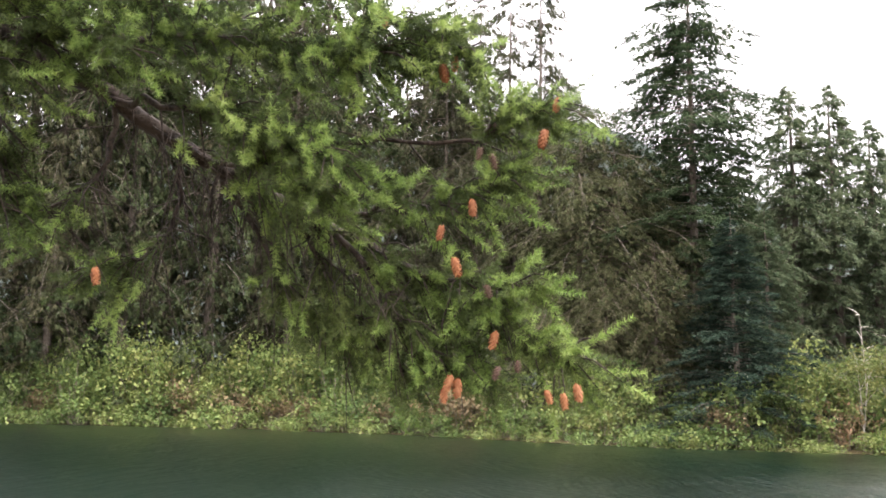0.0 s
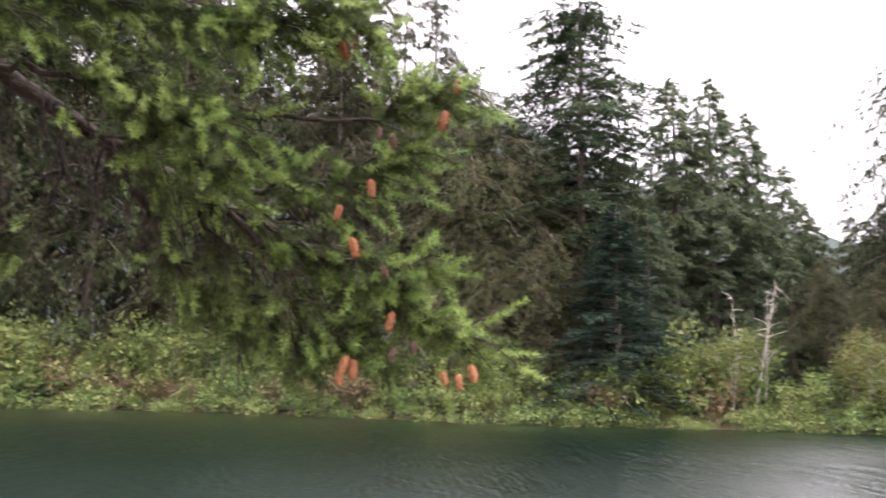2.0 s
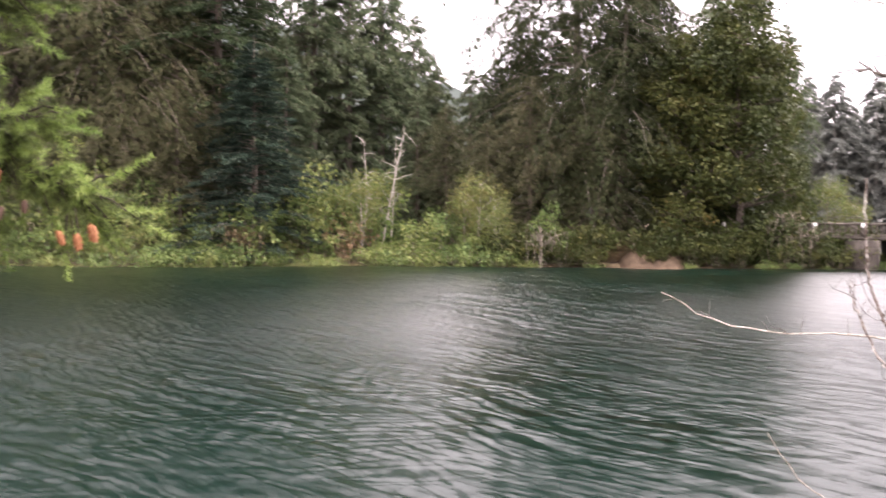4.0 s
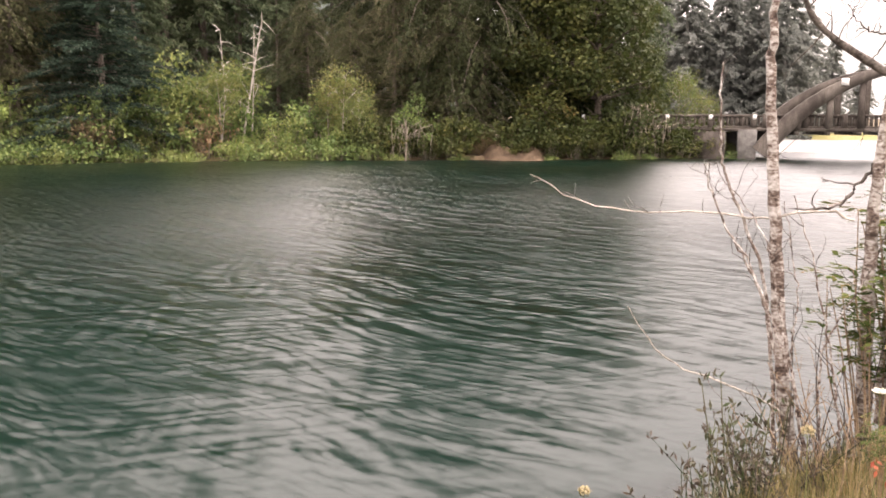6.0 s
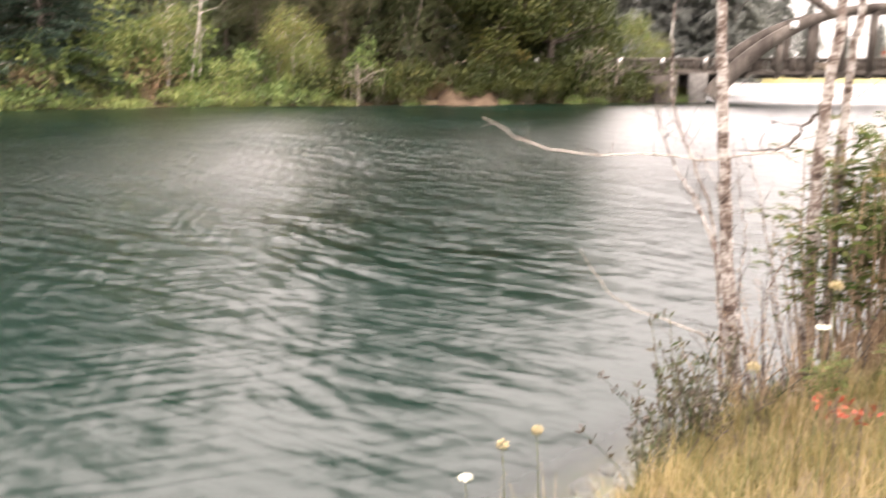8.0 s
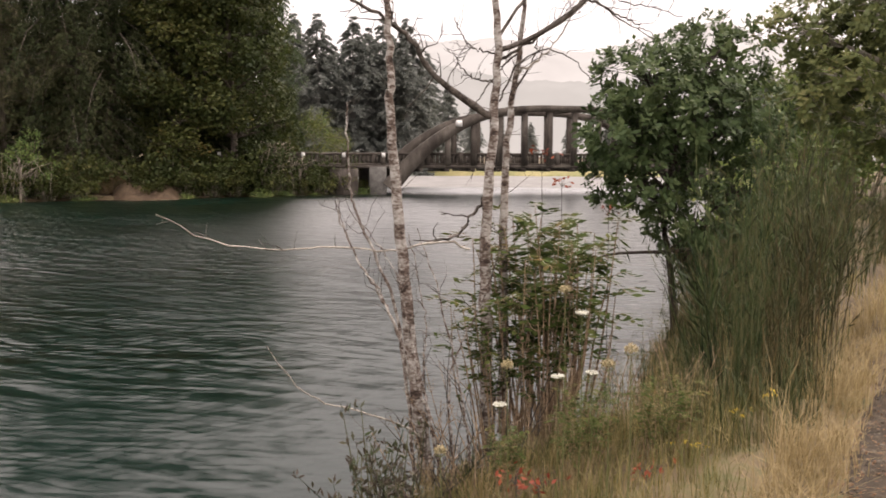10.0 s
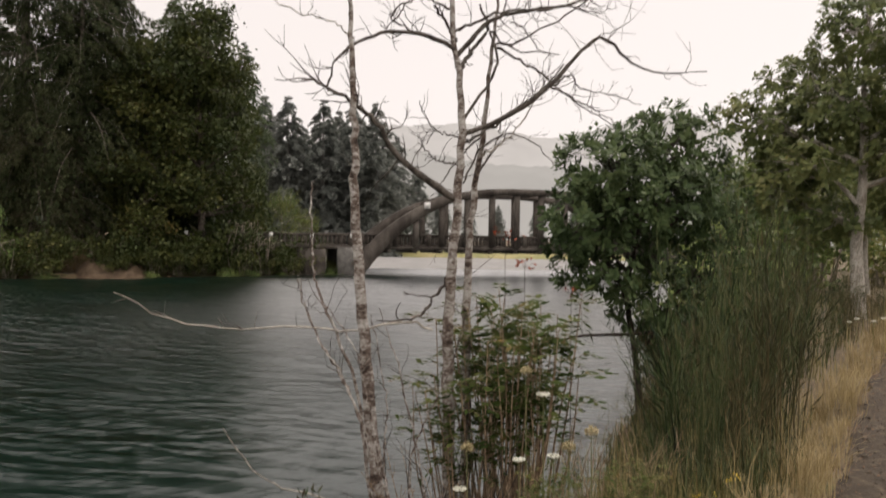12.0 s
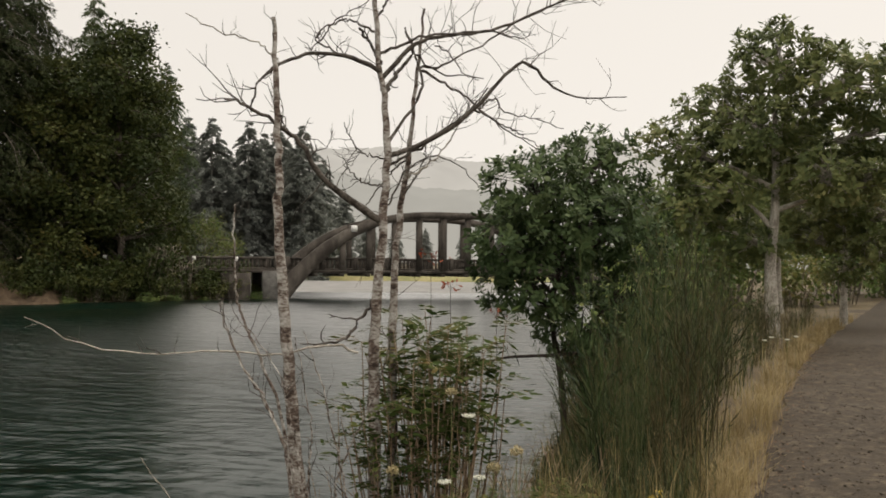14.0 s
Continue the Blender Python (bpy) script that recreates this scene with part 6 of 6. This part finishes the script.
# leafy rowan shrub round the alders
def rowan_geo(seed, w, h, n):
    rng = np.random.default_rng(seed)
    stems, C, D, N = [], [], [], []
    for k in range(n):
        a = rng.uniform(0, 2 * np.pi)
        rad = w * 0.5 * math.sqrt(rng.uniform(0.02, 1))
        foot = np.array([math.cos(a), math.sin(a), 0]) * rad * 0.4 + [0, 0, -0.15]
        hh = h * rng.uniform(0.55, 1.0)
        tip = np.array([math.cos(a) * rad, math.sin(a) * rad, hh])
        S = spline([foot, foot * 0.5 + tip * 0.5 + rng.normal(0, 0.05, 3), tip], 9)
        stems.append(tube(S, np.linspace(0.009, 0.003, 9), 4))
        for q in range(6):
            i = rng.integers(5, 9)
            d = unit(rng.normal(size=3) * [1, 1, 0.4] + [0, 0, 0.25])
            L = rng.uniform(0.12, 0.24)
            R = spline([S[i], S[i] + d * L * 0.5 + [0, 0, 0.02], S[i] + d * L - [0, 0, 0.03]], 6)
            stems.append(tube(R, 0.0015, 3))
            side = unit(np.cross(d, [0, 0, 1]))
            for j in range(1, 6):
                for sg in (-1, 1):
                    C.append(R[j])
                    D.append(side * sg + d * 0.6 + [0, 0, -0.15] + rng.normal(0, 0.12, 3))
                    N.append(np.array([0, 0, 1]) + rng.normal(0, 0.3, 3))
    L = 0.088 * rng.uniform(0.7, 1.2, len(C))
    return join(stems), leaves(np.array(C), np.array(D), np.array(N), L, L * 0.4)


st, lv = rowan_geo(71, 0.95, 1.5, 20)
rowan = thing("rowan_shrub", "leafy green rowan shrub with feathered leaves", "shrub", (5.75, 1.95, 0.75), "leafy shrubs on the near bank")
part("stemwork", st, M_TAN, rowan)["kind"] = "stuff"
part("leaves", lv, M_ROSE, rowan)
for x, y, z, s in [(5.5, 2.15, 0.7, 0.8), (6.15, 2.15, 0.75, 1.05), (6.3, 2.0, 0.7, 1.15), (4.9, 0.95, 0.95, 0.36), (4.6, 1.35, 0.9, 0.3), (4.95, 1.4, 0.9, 0.34), (4.4, 1.7, 0.85, 0.26)]:
    copied(rowan, (x, y, z), rng.uniform(0, 360), s)

# dry whips and weed stalks
def stalks(seed, n, w, h, r):
    rng = np.random.default_rng(seed)
    out = []
    for k in range(n):
        f = np.append(rng.normal(0, w, 2), -0.1)
        t = f + np.append(rng.normal(0, w * 0.95, 2), h * rng.uniform(0.5, 1.1))
        S = spline([f, (f + t) / 2 + rng.normal(0, 0.04, 3), t], 7)
        out.append(tube(S, np.linspace(r, r * 0.3, 7), 4))
        out += twigs_on(S, 3, 0.16, r * 0.4, seed * 100 + k, 0.5, 0.4)
    return join(out)


for k, (x, y, n, w, h) in enumerate([(5.35, 2.3, 22, 0.24, 1.1), (5.6, 2.0, 18, 0.3, 1.0), (5.0, 2.3, 16, 0.22, 0.8), (4.7, 2.2, 18, 0.2, 0.55), (5.9, 1.75, 16, 0.3, 0.8), (6.2, 1.1, 26, 0.2, 0.6)]):
    ob = part("dry_stalks", stalks(300 + k, n, w, h, 0.006), M_TAN if k % 3 else M_TWIG)
    ob.location = (x, y, float(ground_z(x, y)))
    tagged(ob, "thicket of thin bare brown stems", "stalks", kind="stuff")


def weed(seed):
    rng = np.random.default_rng(seed)
    st, C, D = [], [], []
    for k in range(16):
        f = np.append(rng.normal(0, 0.07, 2), -0.05)
        t = f + np.append(rng.normal(0, 0.1, 2), rng.uniform(0.35, 0.75))
        S = spline([f, (f + t) / 2 + rng.normal(0, 0.02, 3), t], 6)
        st.append(tube(S, np.linspace(0.005, 0.002, 6), 4))
        for q in range(14):
            C.append(S[rng.integers(3, 6)] + rng.normal(0, 0.012, 3))
            D.append(rng.normal(size=3) * 0.7 + [0, 0, 0.8])
    C = np.array(C)
    return join(st), leaves(C, np.array(D), rng.normal(size=C.shape), 0.055, 0.016)


st, lv = weed(81)
M_DARKWEED = leaf_mat("dark_seed_pods", [(0.03, 0.025, 0.02), (0.07, 0.055, 0.04), (0.05, 0.08, 0.03)], through_light=0.05)
wd = thing("weed_plant", "dark seeding weed stalks at the water's edge", "weed", (4.1, 2.55, float(ground_z(4.1, 2.55))), "weeds at the water's edge")
part("stemwork", st, M_BROOM, wd)["kind"] = "stuff"
part("seed_head", lv, M_DARKWEED, wd)["kind"] = "stuff"
for x, y, s in [(4.4, 2.5, 1.0), (4.25, 2.3, 0.8), (4.65, 2.55, 1.25), (3.9, 2.4, 0.7)]:
    copied(wd, (x, y, float(ground_z(x, y))), rng.uniform(0, 360), s)

# wild carrot: white umbels and curled seed heads
M_STEM = leaf_mat("flower_stem", [(0.1, 0.13, 0.05), (0.2, 0.2, 0.09)])
M_UMBEL = leaf_mat("white_florets", [(0.5, 0.5, 0.42), (0.68, 0.68, 0.6)])
M_SEED = leaf_mat("tan_seed_head", [(0.26, 0.22, 0.12), (0.4, 0.34, 0.2)])


def carrot(p, open_, k):
    rng = np.random.default_rng(400 + k)
    gz = float(ground_z(p[0], p[1]))
    ob = thing("wild_carrot", "wild carrot with white flat flower head" if open_ else "wild carrot with curled tan seed head", "flower", (p[0], p[1], gz), "wild carrots on the near bank")
    h = p[2] - gz
    S = spline([(0.03, 0.02, -0.05), (0.02, 0, h * 0.5), (0, 0, h)], 8)
    st = [tube(S, np.linspace(0.003, 0.002, 8), 5)]
    n = 60
    C, D, N = [], [], []
    for i in range(n):
        a, f = i * 2.4, math.sqrt((i + 0.5) / n)
        R = 0.032
        if open_:
            t = np.array([math.cos(a) * R * f, math.sin(a) * R * f, 0.02 + 0.004 * f])
        else:
            t = np.array([math.cos(a) * R * 0.75 * math.sin(f * 2.2), math.sin(a) * R * 0.75 * math.sin(f * 2.2), 0.045 - 0.03 * f + 0.01])
        if i % 4 == 0:
            st.append(tube(np.array([S[-1], S[-1] + t * [1.1, 1.1, 0.4], S[-1] + t]), 0.0008, 3))
        for q in range(3):
            C.append(S[-1] + t)
            D.append(rng.normal(size=3))
            N.append(np.array([0, 0, 1]) + rng.normal(0, 0.4, 3))
    part("stem", join(st), M_STEM, ob)
    part("flower_head" if open_ else "seed_head", leaves(np.array(C), np.array(D), np.array(N), 0.011, 0.009), M_UMBEL if open_ else M_SEED, ob)


def place(az, el, d):
    x, y = polar(az, d)
    return (x, y, 2.67 + d * math.tan(radians(el)))


for k, (az, el, d, o) in enumerate([(73.7, -9.7, 4.4, 1), (72.2, -13.8, 4.3, 1), (74.4, -13.5, 4.6, 1), (68.4, -15.7, 4.4, 1), (72.6, -8.4, 4.2, 0), (75.5, -13.0, 3.6, 0), (76.9, -12.0, 3.7, 0), (68.9, -13.3, 3.9, 0), (64.5, -18.7, 3.8, 0), (93.5, -4.1, 13.2, 1), (93.0, -4.3, 13.4, 1), (92.1, -4.2, 13.0, 1), (91.7, -4.4, 13.2, 1), (45.5, -26.8, 3.7, 1), (48.1, -24.8, 3.7, 0), (50.5, -23.8, 3.9, 0)]):
    carrot(place(az, el, d), bool(o), k)

# tansy: yellow button heads on thin green stems
M_TANSY = leaf_mat("yellow_florets", [(0.5, 0.34, 0.03), (0.62, 0.45, 0.05)], through_light=0.1)


def tansy(x, y, h, k):
    rng = np.random.default_rng(700 + k)
    gz = float(ground_z(x, y))
    ob = thing("tansy", "small yellow-flowered weed in the bank grass", "flower", (x, y, gz), "yellow weeds on the near bank")
    st, C, D = [], [], []
    for q in range(5):
        t = np.array([rng.normal(0, 0.05), rng.normal(0, 0.05), h * rng.uniform(0.75, 1.0)])
        st.append(tube(spline([(0, 0, -0.04), t * [0.4, 0.4, 0.5], t], 6), np.linspace(0.003, 0.0015, 6), 4))
        for j in range(6):
            C.append(t + rng.normal(0, 0.01, 3) * [1, 1, 0.4])
            D.append(rng.normal(size=3))
    part("stem", join(st), M_STEM, ob)
    part("flower_head", leaves(np.array(C), np.array(D), np.array([[0, 0, 1.0]]) + rng.normal(0, 0.4, (len(C), 3)), 0.01, 0.009), M_TANSY, ob)


for k, (x, y, h) in enumerate([(5.35, 0.42, 0.3), (5.2, 0.55, 0.22), (4.7, 0.78, 0.16)]):
    tansy(x, y, h, k)

# red leaves low in the bank
for k, (az, el, d, n, s) in enumerate([(69.5, -19.8, 4.1, 26, 0.05), (71.0, -20.0, 4.1, 20, 0.045), (70.9, 0.9, 6.4, 16, 0.06), (72.2, -1.0, 6.4, 12, 0.05), (75.2, -2.9, 6.6, 10, 0.05), (78, -19, 4.3, 16, 0.05)]):
    x, y, z = place(az, el, d)
    rr = np.random.default_rng(500 + k)
    C = rr.normal(0, s, (n, 3)) * [1, 1, 0.5]
    gz = float(ground_z(x, y)) - z
    ob = thing("red_sprig", "small sprig of red autumn leaves", "shrub", (x, y, z + gz), "red sprigs")
    T = [tube(spline([(0, 0, -0.05), (0.03, 0, -gz * 0.5), (0, 0, -gz)], 8), np.linspace(0.004, 0.002, 8), 4)]
    for q in range(0, n, 2):
        T.append(tube(np.array([[0, 0, -gz - 0.05], C[q] * 0.5 + [0, 0, -gz], C[q] + [0, 0, -gz]]), 0.0012, 3))
    part("stem", join(T), M_TWIG, ob)["kind"] = "stuff"
    part("leaves", leaves(C + [0, 0, -gz], rr.normal(size=(n, 3)), rr.normal(size=(n, 3)) * 0.5 + [0, 0, 1], 0.042, 0.018), M_RED, ob)


# ---- stones in the shallows at the water's edge ----
M_WETSTONE = rough_mat("wet_river_stone", [(0.2, (0.07, 0.045, 0.035)), (0.55, (0.16, 0.115, 0.09)), (0.85, (0.26, 0.21, 0.17))], scale=6, fine=50, rough=0.45)


def stone_geo(seed, r):
    """A rounded, uneven cobble."""
    rng = np.random.default_rng(seed)
    th, ph = np.linspace(0.0, np.pi, 7), np.linspace(0, 2 * np.pi, 10, endpoint=False)
    T, P = np.meshgrid(th, ph, indexing="ij")
    d = np.stack([np.sin(T) * np.cos(P), np.sin(T) * np.sin(P), np.cos(T)], -1)
    q = rng.normal(size=(3, 3))
    k = 1 + 0.13 * np.sin(2.3 * (d @ q[0])) + 0.08 * np.sin(4.1 * (d @ q[1]) + 1)
    V = d * k[..., None] * r * np.array([1.25, 0.95, 0.6])
    F = [(i * 10 + j, i * 10 + (j + 1) % 10, i * 10 + 10 + (j + 1) % 10, i * 10 + 10 + j) for i in range(6) for j in range(10)]
    return V.reshape(-1, 3), np.array(F)


stone_meshes = [mesh_of("stone", stone_geo(600 + k, (0.05, 0.075, 0.1)[k]), M_WETSTONE) for k in range(3)]
for me in stone_meshes:
    me.polygons.foreach_set("use_smooth", np.ones(len(me.polygons), dtype=bool))
rw = np.random.default_rng(611)
for k in range(34):
    x = 3.0 + 2.3 * rw.uniform() ** 0.7
    y = float(np.interp(x, NEAR_X, NEAR_Y)) + rw.uniform(-0.12, 0.32)
    ob = new("stone", stone_meshes[k % 3])
    ob.location = (x, y, float(ground_z(x, y)) + 0.015)
    ob.rotation_euler = (rw.uniform(-0.2, 0.2), rw.uniform(-0.2, 0.2), rw.uniform(0, 6.28))
    tagged(ob, "wet brown river stone in the shallows", "stone", "stones at the water's edge")


# ---- loose stones and leaf litter on the path ----
rng = np.random.default_rng(33)


def pebbles(n, x0, x1, size):
    x = x0 + (x1 - x0) * rng.uniform(0, 1, n) ** 1.7
    y = path_edge(x) - 2.9 * rng.uniform(0, 1, n)
    z = path_z(x, y) + 0.002
    r = size * rng.uniform(0.4, 1.5, n) ** 1.5
    base = np.array([(-1, -1, -0.6), (1, -1, -0.6), (1, 1, -0.6), (-1, 1, -0.6), (-0.6, -0.6, 0.6), (0.6, -0.6, 0.6), (0.6, 0.6, 0.6), (-0.6, 0.6, 0.6)], dtype=float)
    V = base[None] * (1 + 0.3 * rng.normal(size=(n, 8, 3))) * r[:, None, None] * np.array([1.2, 0.9, 0.8])
    a = rng.uniform(0, 6.28, n)
    c_, s_ = np.cos(a)[:, None], np.sin(a)[:, None]
    V = np.stack([V[:, :, 0] * c_ - V[:, :, 1] * s_, V[:, :, 0] * s_ + V[:, :, 1] * c_, V[:, :, 2]], -1) + np.stack([x, y, z], -1)[:, None, :]
    f = np.array([(0, 1, 5, 4), (1, 2, 6, 5), (2, 3, 7, 6), (3, 0, 4, 7), (4, 5, 6, 7)])
    F = (np.arange(n)[:, None, None] * 8 + f[None]).reshape(-1, 4)
    return V.reshape(-1, 3), F


M_PEBBLE = leaf_mat("pebble_stone", [(0.016, 0.012, 0.008), (0.042, 0.033, 0.023), (0.085, 0.07, 0.053), (0.2, 0.175, 0.14)], rough=0.8, through_light=0.0, patch=0.0)
st_ = part("gravel_stones", pebbles(8000, 2.5, 18, 0.0072), M_PEBBLE)
tagged(st_, "loose grey gravel stones on the track", "gravel", kind="stuff")
n_ = 2600
x_ = 2.5 + 16 * rng.uniform(0, 1, n_) ** 1.5
y_ = path_edge(x_) - 0.16 * np.abs(rng.normal(size=n_)) * (0.4 + rng.uniform(0, 1.4, n_)) + 0.08
P_ = np.column_stack([x_, y_, np.maximum(path_z(x_, y_), ground_z(x_, y_)) + 0.008])
M_LITTER = leaf_mat("fallen_leaves", [(0.06, 0.028, 0.013), (0.105, 0.052, 0.023), (0.16, 0.088, 0.042)], through_light=0.1)
lt_ = part("leaf_litter", leaves(P_, rng.normal(size=(n_, 3)) * [1, 1, 0.15], np.array([0, 0, 1.0]) + rng.normal(0, 0.25, (n_, 3)), 0.026 * rng.uniform(0.6, 1.3, n_), 0.013), M_LITTER)
tagged(lt_, "fallen brown leaves along the edge of the track", "leaf litter", kind="stuff")
